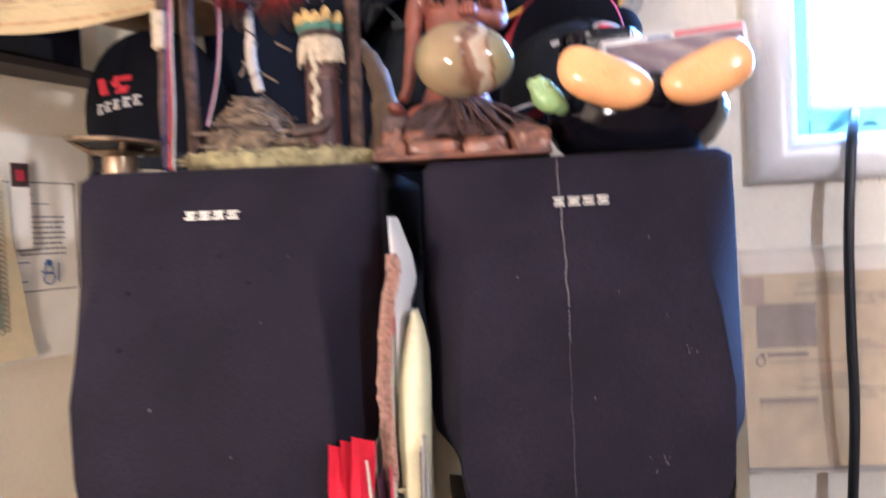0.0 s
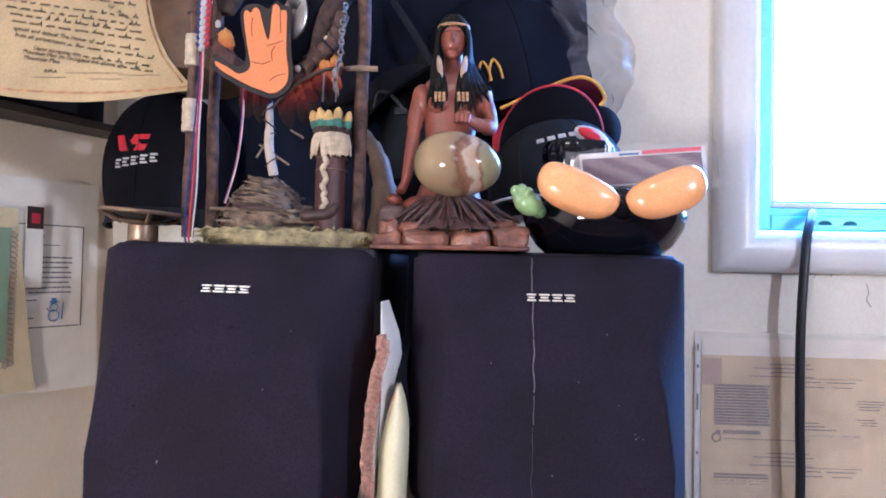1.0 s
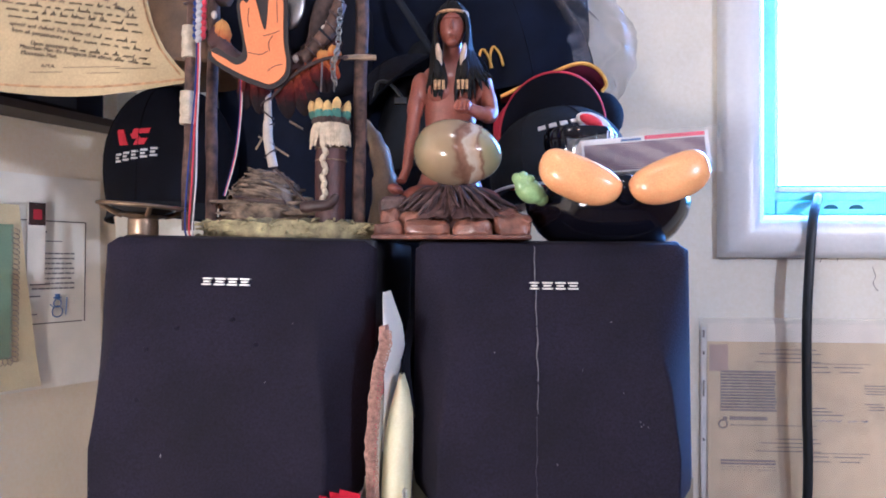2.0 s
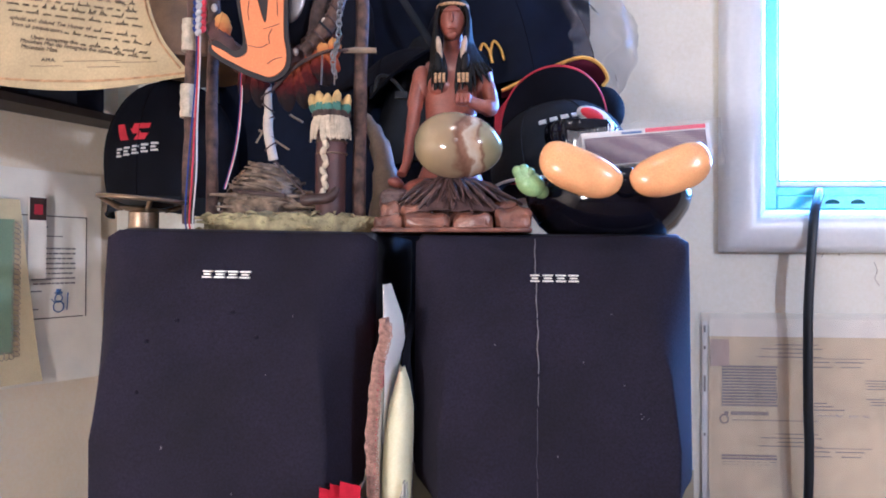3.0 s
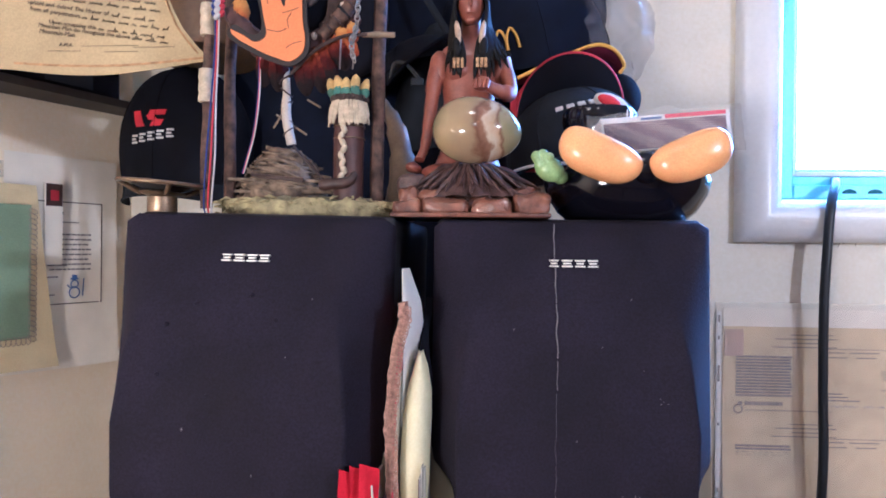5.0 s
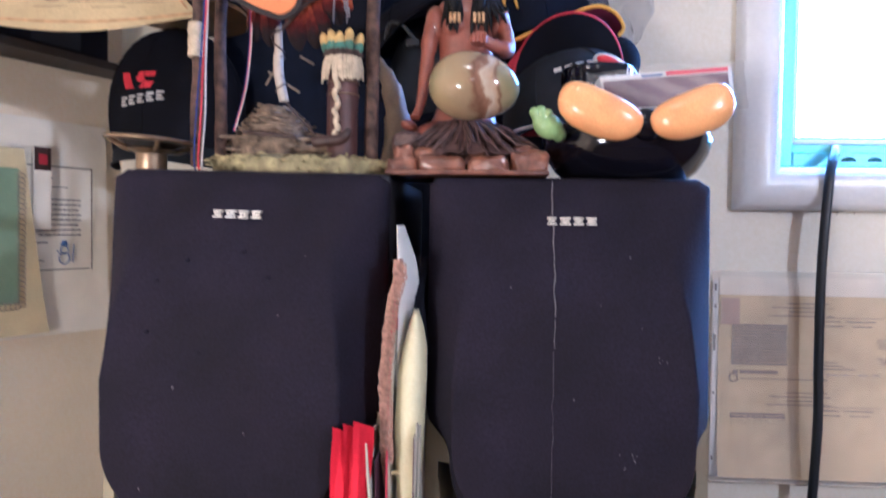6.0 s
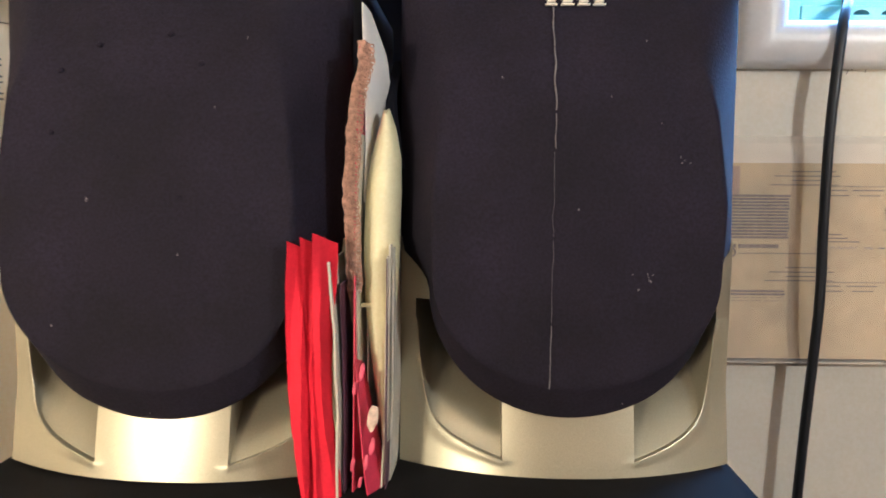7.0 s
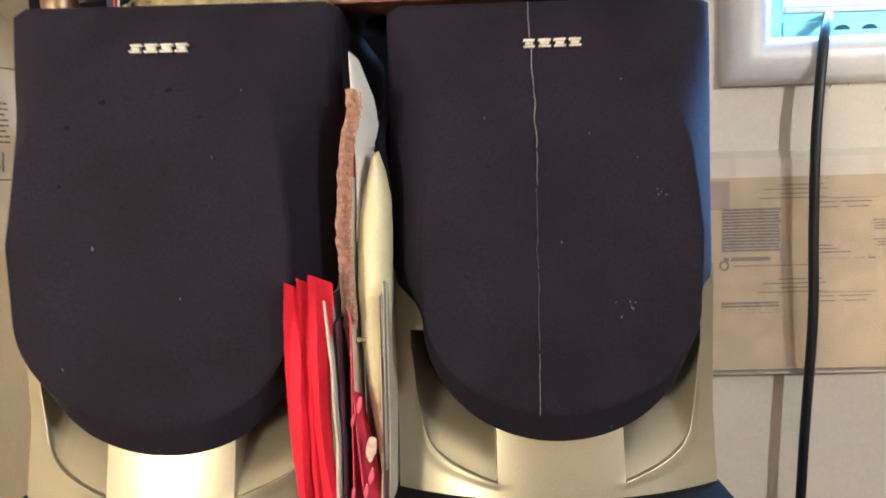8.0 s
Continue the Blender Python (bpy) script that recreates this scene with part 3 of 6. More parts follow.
def loudspeaker(name, x, y, label):
    sp = thing(name, (0, 0, 0), label, "loudspeaker", "pair of loudspeakers")
    body = part("cabinet", box(box(bmesh.new(), (-HW + 0.001, 0.031, 0.112), (HW - 0.001, 0.27, HT), 0.004, 3), (-HW + 0.001, 0.0765, 0), (HW - 0.001, 0.268, 0.113), 0.003, 2), BOXBLK, sp, "black vinyl cabinet")
    # cloth grille
    b = bmesh.new()
    n = 120
    angs = [2 * math.pi * k / n for k in range(n)]
    ro = [reach(outer, HT - 0.002, a) for a in angs]
    ri = [min(reach(inner, 0.309, a), r - 0.004) for a, r in zip(angs, ro)]
    def at(r, a, f):
        z2 = 0.17 + r * math.sin(a)
        return Vector((r * math.cos(a), f(z2), z2))
    loops2 = []
    loops2.append([at(r - 0.001, a, lambda q: 0.032) for r, a in zip(ro, angs)])
    loops2.append([at(r, a, lambda q: rim_y(q) + 0.004) for r, a in zip(ro, angs)])
    loops2.append([at(r - 0.0015, a, rim_y) for r, a in zip(ro, angs)])
    for t in (0.15, 0.3, 0.45, 0.6, 0.72, 0.83, 0.92):
        loop = []
        for r, i, a in zip(ro, ri, angs):
            q = lerp(r - 0.0015, i, t)
            z2 = 0.17 + q * math.sin(a)
            ze, zi = 0.17 + (r - 0.0015) * math.sin(a), 0.17 + i * math.sin(a)
            loop.append(Vector((q * math.cos(a), lerp(rim_y(ze), face_y(zi), (1 - (1 - t) ** 1.12) * 0.99), z2)))
        loops2.append(loop)
    for k in (1.0, 0.97, 0.85, 0.68, 0.48, 0.28, 0.12):
        loops2.append([Vector((r * k * math.cos(a), face_y(0.17 + r * k * math.sin(a)) - 0.0025 * (1 - k * k), 0.17 + r * k * math.sin(a))) for r, a in zip(ri, angs)])
    rings(b, loops2, caps=False)
    b.faces.new([b.verts[i] for i in last_ring(b, n)])
    grille = part("grille", b, CLOTH, sp, "dark cloth grille with a raised face", angle=60)
    b = moulding_mesh()
    part("front_moulding", b, [SILVER, BOXBLK], sp, "silver plastic moulding with two hollows, blackened at the back for shade", angle=42)
    for sd in (-1, 1):
        path = []
        for k in range(30):
            u = lerp(0.0413, 0.0953, k / 29)
            path.append(Vector((sd * u, base_y(u, hollow_floor(u)) - 0.0004, hollow_floor(u))))
        part("rim_bead", tube(bmesh.new(), path, 0.0007, 8), SILVER, sp, "rounded rim of the hollow")
    # plain bright bars where the maker's mark sits
    lz = 0.2880
    yy = face_y(lz)
    for x0, w in ((-0.0178, 0.0070), (-0.0086, 0.0080), (0.0012, 0.0076), (0.0106, 0.0076)):
        for h0, cut in ((0.0018, 0.0), (-0.0003, 0.0011), (-0.0024, 0.0)):
            part("badge_bar", box(bmesh.new(), (x0 + cut, yy - 0.0048 + (h0 + 0.002) * 0.45, lz + h0), (x0 + w - cut, yy + 0.002, lz + h0 + 0.0013), 0.0004, 1), CHROME, sp, "bright metal bar")
    sp.location = (x, y, TOP)
    return sp


def last_ring(b, n):
    b.verts.ensure_lookup_table()
    return range(len(b.verts) - n, len(b.verts))


spr = loudspeaker("loudspeaker", 0.1035, 0.0, "black cloth loudspeaker with silver base and a dried white drip")
spl = loudspeaker("loudspeaker", -0.1430, -0.017, "black cloth loudspeaker with silver base, scuffed grille")
spl.rotation_euler = (0, radians(0.8), radians(-0.8))
spl.location.z = TOP + 0.0018

# dried drip and scuffs on the cloth
b = bmesh.new()


def on_face(u, z):
    return Vector((u, face_y(z) - 0.0030, z))


for z0, z1 in ((0.318, 0.260), (0.259, 0.222), (0.220, 0.200), (0.198, 0.150), (0.148, 0.100), (0.098, 0.060)):
    m2 = max(3, int((z0 - z1) / 0.004))
    path = [on_face(-0.0135 + 0.0012 * noise.noise((0, 0, z * 90)) - 0.001 * (z < 0.2), z) for z in (lerp(z0, z1, i / m2) for i in range(m2 + 1))]
    thin = 0.4 if 0.14 < z0 < 0.199 else 1.0
    tube(b, path, [(0.0002 + 0.0003 * abs(noise.noise((3, 0, p.z * 160))) + (0.00015 if z0 > 0.25 else 0)) * thin for p in path], 6)
tagged(part("dried_drip", b, DRIP, spr, "thin white dried drip"), kind="stuff")


def scuffs(sp, spots, seed):
    b = bmesh.new()
    r = random.Random(seed)
    spots = spots + [(r.uniform(-0.06, 0.06), r.uniform(0.08, 0.27), 0.0003, 1) for _ in range(4)]
    for u, z, s, n in spots:
        for _ in range(n):
            p = on_face(u + r.uniform(-1, 1) * s, z + r.uniform(-1, 1) * s * 1.3)
            blob(b, p, (r.uniform(0.0002, 0.0005), 0.0002, r.uniform(0.0003, 0.0009)), (0, r.uniform(-40, 40), 0), u=6, v=4)
    tagged(part("scuff", b, DRIP, sp, "pale specks in the cloth"), kind="stuff")


scuffs(spr, [(0.060, 0.196, 0.003, 4), (0.041, 0.127, 0.003, 5), (0.034, 0.120, 0.002, 3), (0.046, 0.215, 0.001, 1), (0.028, 0.051, 0.0005, 1), (0.040, 0.262, 0.0008, 1)], 1)
scuffs(spl, [(-0.030, 0.168, 0.0012, 4), (0.002, 0.047, 0.0005, 1)], 2)
b = bmesh.new()
for u, z in ((-0.014, 0.192), (-0.052, 0.205), (0.022, 0.170), (-0.050, 0.24), (0.03, 0.245), (-0.03, 0.255), (0.01, 0.262)):
    blob(b, on_face(u, z) + Vector((0, 0.0012, 0)), (0.0020, 0.0012, 0.0016), u=10, v=6)
tagged(part("snag", b, CLOTH, spl, "small snags in the cloth"), kind="stuff")


# ---- cards and envelopes standing between the loudspeakers ----
def upright(bm, edge, y0, y1, thick, mi=0, wave=0.0):
    """A card standing on edge: edge gives (z, x) up its front; it runs back from y0 to y1."""
    zs = [z for z, _ in edge]
    def f(u, v):
        z = lerp(zs[0], zs[-1], v)
        return Vector((along(edge, z) + wave * noise.noise((u * 3, v * 4, edge[0][1] * 90)) + 0.004 * u * (1 - v), lerp(y0, y1, u), z))
    return sheet(bm, f, 10, 22, thick, mi)


gb = thing("gift_bag", (-0.055, -0.06, TOP), "crumpled red paper gift bag folded flat beside the loudspeaker", "bag")
for xt, xb, w, y0, zt, ph in ((-0.0580, -0.0515, (0.0110, 0.0090), -0.0720, 1.1610, 0.2), (-0.0516, -0.0450, (0.0105, 0.0040), -0.0700, 1.1630, 1.4), (-0.0440, -0.0462, (0.0100, 0.0115), -0.0725, 1.1655, 2.6)):
    def leaf(u, v, xt=xt, xb=xb, w=w, y0=y0, zt=zt, ph=ph):
        z = lerp(TOP, zt - 0.007 * u, v)
        line = 0.15 + 0.75 * v if ph < 2 else 0.8 - 0.5 * v
        ridge = -0.0085 * max(0.0, 1 - abs(u - line) / 0.45) * math.sin(math.pi * min(1, 0.15 + v * 0.85))
        crumple = 0.0008 * abs(noise.noise((u * 2 + v * 3, v * 4, ph))) + 0.0002 * noise.noise((u * 6, v * 22, ph))
        belly = (-0.0048 if ph < 1 else 0.0) * math.sin(math.pi * v) * (1 - u)
        sway = 0.0032 * math.sin(math.pi * (1.7 * v + 0.25 * ph)) * u * (1 - v * 0.5)
        return Vector((lerp(xb, xt, v) + belly + sway + lerp(w[1], w[0], v) * u + crumple, y0 + 0.012 * u + ridge + crumple * 1.5, z))
    b = bmesh.new()
    back_off = Vector((0, 0.0007, 0))
    rings(b, [[leaf(i / 22, j / 40) for i in range(23)] + [leaf(i / 22, j / 40) + back_off for i in range(22, -1, -1)] for j in range(41)])
    part("panel", b, RED, gb, angle=30)

cards = "cards between the loudspeakers"
b = upright(bmesh.new(), [(TOP, -0.0330), (1.06, -0.0325), (1.11, -0.0335), (1.149, -0.0362)], -0.066, 0.03, 0.0012, wave=0.0008)
single("greeting_card", b, GREYP, "pale grey greeting card standing on edge", "card", cards)
b = upright(bmesh.new(), [(TOP, -0.0312), (1.08, -0.0308), (1.135, -0.032)], -0.058, 0.03, 0.0008, wave=0.0006)
single("greeting_card", b, PLUM, "dark plum greeting card standing on edge", "card", cards)
b = bmesh.new()
def lace(u, v):
    z = lerp(TOP, 1.272, v)
    x = along([(TOP, -0.031), (1.10, -0.0305), (1.135, -0.0315), (1.19, -0.0335), (1.24, -0.029), (1.26, -0.0235), (1.272, -0.0245)], z)
    scal = 0.0014 * abs(noise.noise((z * 420, 0, u))) * (1 - u)
    return Vector((x + 0.0065 + 0.002 * u - scal * 1.5, -0.045 - scal + 0.07 * u + 0.030 * step(1.14, 1.07, z), z))
sheet(b, lace, 8, 90, 0.0045)
for k in range(96):
    z = lerp(1.130, 1.268, k / 95)
    p = lace(0.0, (z - TOP) / (1.272 - TOP))
    for j in range(3):
        r = 0.0010 + 0.0003 * math.sin(k * 1.9 + j)
        c = p + Vector((-0.0004 + 0.0019 * j, -0.0012 - 0.0004 * ((k + j) % 2), 0.0007 * (j % 2)))
        ring = [c + Vector((r * math.cos(a), -0.0003 * math.sin(2 * a), r * math.sin(a))) for a in (2 * math.pi * i / 8 for i in range(9))]
        tube(b, ring, 0.00042, 4)
single("lace_card", b, LACE, "tan and pink card with a scalloped lace edge", "card", cards)
b = upright(bmesh.new(), [(TOP, -0.0262), (1.15, -0.0262), (1.22, -0.0238), (1.268, -0.0215)], -0.045, 0.04, 0.0010)
single("greeting_card", b, PINK, "deep red greeting card standing on edge", "card", cards)
b = upright(bmesh.new(), [(TOP, -0.0245), (1.16, -0.0245), (1.22, -0.0222)], -0.046, 0.04, 0.0006)
single("greeting_card", b, GREYP, "thin grey card standing on edge", "card", cards)
b = bmesh.new()
def flap(u, v):
    z = lerp(1.180, 1.2955, v)
    w = along([(1.18, 0.004), (1.225, 0.006), (1.255, 0.0125), (1.27, 0.0105), (1.2955, 0.0015)], z)
    return Vector((along([(1.18, -0.0215), (1.225, -0.0205), (1.2955, -0.0215)], z) + w * u, -0.030 + 0.030 * u * u + 0.002 * math.sin(v * 6), z))
sheet(b, flap, 8, 14, 0.0008)
def stem(u, v):
    return Vector((-0.0212 + 0.004 * u, -0.024 + 0.06 * u, lerp(TOP, 1.19, v)))
sheet(b, stem, 4, 8, 0.0008)
single("envelope", b, WHITE, "white envelope with its corner sticking up", "envelope", cards)
b = bmesh.new()
prof = [(TOP, -0.0085, 0.0022), (1.045, -0.0105, 0.0035), (1.080, -0.0125, 0.0060), (1.115, -0.0125, 0.0095), (1.150, -0.0120, 0.0112), (1.185, -0.0105, 0.0108), (1.205, -0.0090, 0.0090), (1.222, -0.0082, 0.0052), (1.234, -0.0085, 0.0016)]
loops = []
for z, x, r in prof:
    loops.append([Vector((x + r * math.cos(a), -0.022 + (r * 1.1 + 0.006) * math.sin(a), z + 0.002 * math.cos(a * 2))) for a in (2 * math.pi * k / 24 for k in range(24))])
rings(b, loops)
proll = thing("paper_roll", (-0.012, -0.022, TOP), "cream paper roll squeezed between the loudspeakers", "paper roll")
part("torn_flap", box(bmesh.new(), (-0.0232, -0.037, 1.118), (-0.0145, -0.0335, 1.1205), 0.0006), CREAM, proll)
part("roll", b, CREAM, proll)
pk = thing("patterned_card", (-0.021, -0.03, TOP), "folded red and pink card with pale dots", "card", cards)
b = bmesh.new()
for x0, xt, y0 in ((-0.0265, -0.0250, -0.056), (-0.0165, -0.0235, -0.060)):
    def fold(u, v, x0=x0, xt=xt, y0=y0):
        z = lerp(TOP, 1.139 - 0.05 * (x0 > -0.02), v)
        return Vector((lerp(x0, xt, v ** 0.7) + 0.011 * (1 - v) * math.sin(u * 3.1) * (1 if x0 > -0.02 else 0.4) - 0.002 * u, y0 + 0.05 * u + 0.006 * v, z))
    sheet(b, fold, 8, 12, 0.0007)
part("fold", b, PINK, pk)
for x, y, z, r in ((-0.0135, -0.0590, 1.058, 0.0058), (-0.0140, -0.0590, 1.041, 0.0030), (-0.0195, -0.0600, 1.085, 0.0030), (-0.0175, -0.0605, 1.032, 0.0026), (-0.0255, -0.0585, 1.030, 0.0024), (-0.0240, -0.0585, 1.075, 0.0022), (-0.021, -0.0600, 1.02, 0.0020)):
    part("dot", blob(bmesh.new(), (x, y, z), (r * 0.55, 0.0008, r * (1.3 if r > 0.005 else 1.8)), (0, 10, 0), 0, 14, 10, 0.2, 420, z), PALE if r > 0.005 else BLOTCH, pk)
b = bmesh.new()
for x0, xt, zt, y0 in ((-0.0105, -0.0062, 1.150, -0.050), (-0.0080, -0.0043, 1.156, -0.046), (-0.0055, -0.0028, 1.154, -0.040)):
    upright(b, [(TOP, x0), (1.06, lerp(x0, xt, 0.55)), (zt, xt)], y0, 0.04, 0.0010, wave=0.0005)
single("envelope", b, GREYP, "stack of off-white envelopes standing on edge", "envelope", cards)
b = upright(bmesh.new(), [(1.04, -0.0078), (1.09, -0.0068), (1.149, -0.0062)], -0.052, 0.03, 0.0005)
for v in b.verts:
    v.co.z = v.co.z if v.co.z > 1.05 else TOP
single("greeting_card", b, PLUM, "dark card tucked in among white envelopes", "card", cards)
b = tube(bmesh.new(), smooth_path([(-0.006, 0.03, 1.27), (-0.008, 0.0, 1.245), (-0.005, -0.012, 1.222), (-0.002, -0.010, 1.200)]), 0.0035, 8, flat=0.5)
tube(b, [(-0.006, 0.03, 1.27), (-0.007, 0.06, 1.20), (-0.006, 0.06, TOP)], 0.003, 8, flat=0.5)
single("strap", b, BLACKCAP, "narrow black strap hanging between the loudspeakers", "strap")

# ---- on the loudspeaker tops ----
# loose loudspeaker driver
dx, dy = -0.2365, 0.040
drv = thing("speaker_driver", (dx, dy, SPT), "bare loudspeaker driver with brass rim lying face up", "loudspeaker")
part("magnet", lathe(bmesh.new(), [(0.0118, 0), (0.0122, 0.001), (0.0122, 0.0165), (0.0105, 0.0185)], (dx, dy, SPT)), BRASS, drv, "plated magnet can")


def tipped(bm):
    """Leans the upper part of the driver a little to one side."""
    for v in bm.verts:
        v.co.z -= 0.075 * (v.co.x - dx) * step(SPT + 0.015, SPT + 0.022, v.co.z)
    return bm


part("rim", tipped(lathe(bmesh.new(), [(0.0300, 0.0262), (0.0350, 0.0262), (0.0366, 0.0268), (0.0370, 0.0280), (0.0362, 0.0292), (0.0345, 0.0296), (0.0325, 0.0290), (0.0308, 0.0296), (0.0296, 0.0284), (0.0300, 0.0262)], (dx, dy, SPT), 56)), BRASS, drv, "ridged brass rim")
part("hub", tipped(lathe(bmesh.new(), [(0.0105, 0.0170), (0.0175, 0.0188), (0.0200, 0.0205), (0.0180, 0.0215), (0.0105, 0.0200)], (dx, dy, SPT), 40)), BRASS, drv, "brass hub over the magnet")
for k in range(4):
    a = radians(35 + 90 * k)
    d = Vector((math.cos(a), math.sin(a), 0))
    arm = [Vector((dx, dy, SPT)) + d * r + Vector((0, 0, h)) for r, h in ((0.0165, 0.0195), (0.0230, 0.0215), (0.0290, 0.0245), (0.0330, 0.0272))]
    part("arm", tipped(tube(bmesh.new(), smooth_path(arm, 3), 0.0022, 10)), BRASS, drv, "brass basket arm")
part("cone", tipped(lathe(bmesh.new(), [(0.0300, 0.0285), (0.0270, 0.0268), (0.0120, 0.0212), (0.0100, 0.0225), (0.0010, 0.0230)], (dx, dy, SPT), 40)), CONE, drv, "black paper cone")

# rustic sculpture: resin base, two bark posts, bound crosspiece, bundles
sc = thing("rustic_sculpture", (-0.125, 0.07, SPT), "resin sculpture of bark posts with feathers on a straw base", "sculpture")
b = bmesh.new()
def basef(u, v):
    a = 2 * math.pi * u
    r = lerp(1.0, 0.0, max(0, v - 0.45) / 0.55) if v > 0.45 else 1.0
    lump = 1 + 0.06 * noise.noise((math.cos(a) * 2.4, math.sin(a) * 2.4, v * 2))
    h = along([(0, 0), (0.1, 0.002), (0.3, 0.010), (0.45, 0.0145), (0.7, 0.0185), (1, 0.020)], v)
    p = Vector((-0.122 + 0.079 * r * lump * math.cos(a), 0.075 + 0.052 * r * lump * math.sin(a), SPT + h))
    p.z += 0.0035 * noise.noise(p * 130) * (v > 0.15)
    return p
loops = [[basef(k / 64, v) for k in range(64)] for v in (0.0, 0.08, 0.18, 0.3, 0.45, 0.6, 0.75, 0.88, 0.97)]
rings(b, loops)
r2 = random.Random(8)
for _ in range(120):
    a = r2.uniform(math.pi * 0.95, math.pi * 2.05)
    p = Vector((-0.122 + 0.077 * math.cos(a), 0.075 + 0.0515 * math.sin(a), SPT + r2.uniform(0.002, 0.016)))
    q = p + Vector((r2.uniform(-0.013, 0.013), r2.uniform(-0.001, 0.004), r2.uniform(-0.003, 0.003)))
    q.z = max(SPT + 0.002, q.z)
    tube(b, [p, (p + q) / 2 + Vector((0, -0.0015, 0.001)), q], [0.0006, 0.0014, 0.0006], 5)
part("base", b, STRAW, sc, "pale straw-like base")


def post(x0, x1, y, z1, r, seed):
    b = bmesh.new()
    path = [Vector((lerp(x0, x1, t) + 0.0022 * noise.noise((seed, t * 5, 0)), y + 0.002 * noise.noise((seed, 0, t * 5)), lerp(SPT + 0.008, z1, t))) for t in (i / 24 for i in range(25))]
    tube(b, path, [r * (1 + 0.16 * noise.noise((seed, 9, i * 0.7))) for i in range(25)], 12)
    return part("post", b, BARK, sc, "bark-covered post")


post(-0.2050, -0.2010, 0.050, 1.70, 0.0052, 1)
post(-0.1900, -0.1885, 0.062, 1.70, 0.0050, 2)
post(-0.0595, -0.0575, 0.062, 1.70, 0.0058, 3)
for z0, z1, x in ((1.491, 1.518, -0.2045), (1.434, 1.462, -0.2055)):
    b = bmesh.new()
    tube(b, [(x, 0.0485, lerp(z0, z1, i / 8)) for i in range(9)], [0.0066 * (1 + 0.07 * math.sin(i * 2.3)) for i in range(9)], 14)
    part("wrap", b, WRAP, sc, "white rawhide wrap")
for z in (1.405, 1.475, 1.535):
    b = bmesh.new()
    tube(b, smooth_path([(-0.2035 + 0.0065 * math.cos(a), 0.050 - 0.0065 * math.sin(a), z + 0.006 * a / 6) for a in (i * 0.9 for i in range(9))], 3), 0.0008, 6)
part("thong", b, QUIV, sc, "thin leather thong")
b = tube(bmesh.new(), smooth_path([(-0.130, 0.040, 1.455), (-0.108, 0.036, 1.474), (-0.085, 0.038, 1.4860), (-0.066, 0.043, 1.4885)]), [0.0016] * 19, 8)
part("bow_stick", b, BOOT, sc, "dark curved stick")
part("stick_end", tube(bmesh.new(), [(-0.070, 0.043, 1.4882), (-0.058, 0.045, 1.4893), (-0.043, 0.046, 1.4890)], [0.0020, 0.0026, 0.0024], 8), HORN, sc, "pale end of the stick")
b = blob(bmesh.new(), (-0.146, 0.078, 1.352), (0.036, 0.028, 0.044), (0, 6, 0), 0, 40, 28, 0.18, 60)
part("mound", b, LOGS, sc, "rough brown mound")
b = bmesh.new()
for i in range(110):
    a = r2.uniform(math.pi * 0.9, math.pi * 2.1)
    e1 = r2.uniform(0.15, 1.35)
    p = Vector((-0.146 + 0.037 * math.cos(a) * math.cos(e1), 0.078 + 0.029 * math.sin(a) * math.cos(e1), 1.352 + 0.045 * math.sin(e1)))
    d = Vector((math.sin(a) * -1, math.cos(a) * 0.8, r2.uniform(-0.5, 0.1))) * r2.uniform(0.006, 0.014)
    tube(b, [p - d, p + Vector((0, -0.001, 0.0005)), p + d], [0.0008, 0.0016, 0.0008], 5)
for i in range(26):
    x = r2.uniform(-0.170, -0.110)
    z = SPT + 0.018 + (i % 9) * 0.0042 * (1 - abs(x + 0.138) / 0.06)
    ang = r2.uniform(-0.25, 0.35)
    p = Vector((x, r2.uniform(0.055, 0.085), z))
    d = Vector((math.cos(ang), r2.uniform(-0.3, 0.3), math.sin(ang) * 0.5)) * r2.uniform(0.012, 0.026)
    tube(b, [p - d, p, p + d], [0.0012, 0.0022, 0.0012], 6)
tagged(part("kindling", b, LOGS, sc, "heap of resin twigs"), kind="stuff")
b = tube(bmesh.new(), smooth_path([(-0.137, 0.050, 1.462), (-0.1345, 0.045, 1.44), (-0.134, 0.044, 1.42), (-0.130, 0.046, 1.397)]), [0.0034] * 8 + [0.0042] * 11, 10)
part("bone", b, BONE, sc, "white bone pendant")
for k in range(5):
    z = 1.452 - k * 0.011
    x = along([(1.397, -0.130), (1.42, -0.134), (1.44, -0.1345), (1.462, -0.137)], z)
    b = tube(bmesh.new(), [(x + 0.0047 * math.cos(a), 0.0455 + 0.0047 * math.sin(a), z + 0.0035 * math.cos(a) * (-1) ** k) for a in (2 * math.pi * i / 14 for i in range(15))], 0.0007, 5)
    part("lacing", b, BOOT, sc)
b = bmesh.new()
tube(b, smooth_path([(-0.128, 0.044, 1.396), (-0.118, 0.042, 1.385), (-0.105, 0.038, 1.372), (-0.095, 0.032, 1.362)]), 0.0010, 6)
part("thong", b, BOOT, sc, "dark leather lacing")
b = bmesh.new()
tube(b, smooth_path([(-0.165, 0.050, 1.372), (-0.150, 0.030, 1.3685), (-0.115, 0.030, 1.3655)]), 0.0018, 8)
part("dark_stick", b, BOOT, sc, "dark bent stick")
b = bmesh.new()
for p, q in (((-0.158, 0.085, 1.418), (-0.145, 0.085, 1.440)), ((-0.156, 0.086, 1.430), (-0.128, 0.086, 1.412)), ((-0.128, 0.088, 1.444), (-0.116, 0.088, 1.437))):
    tube(b, [p, q], 0.0010, 6)
part("stick", b, HORN, sc, "thin pale sticks")
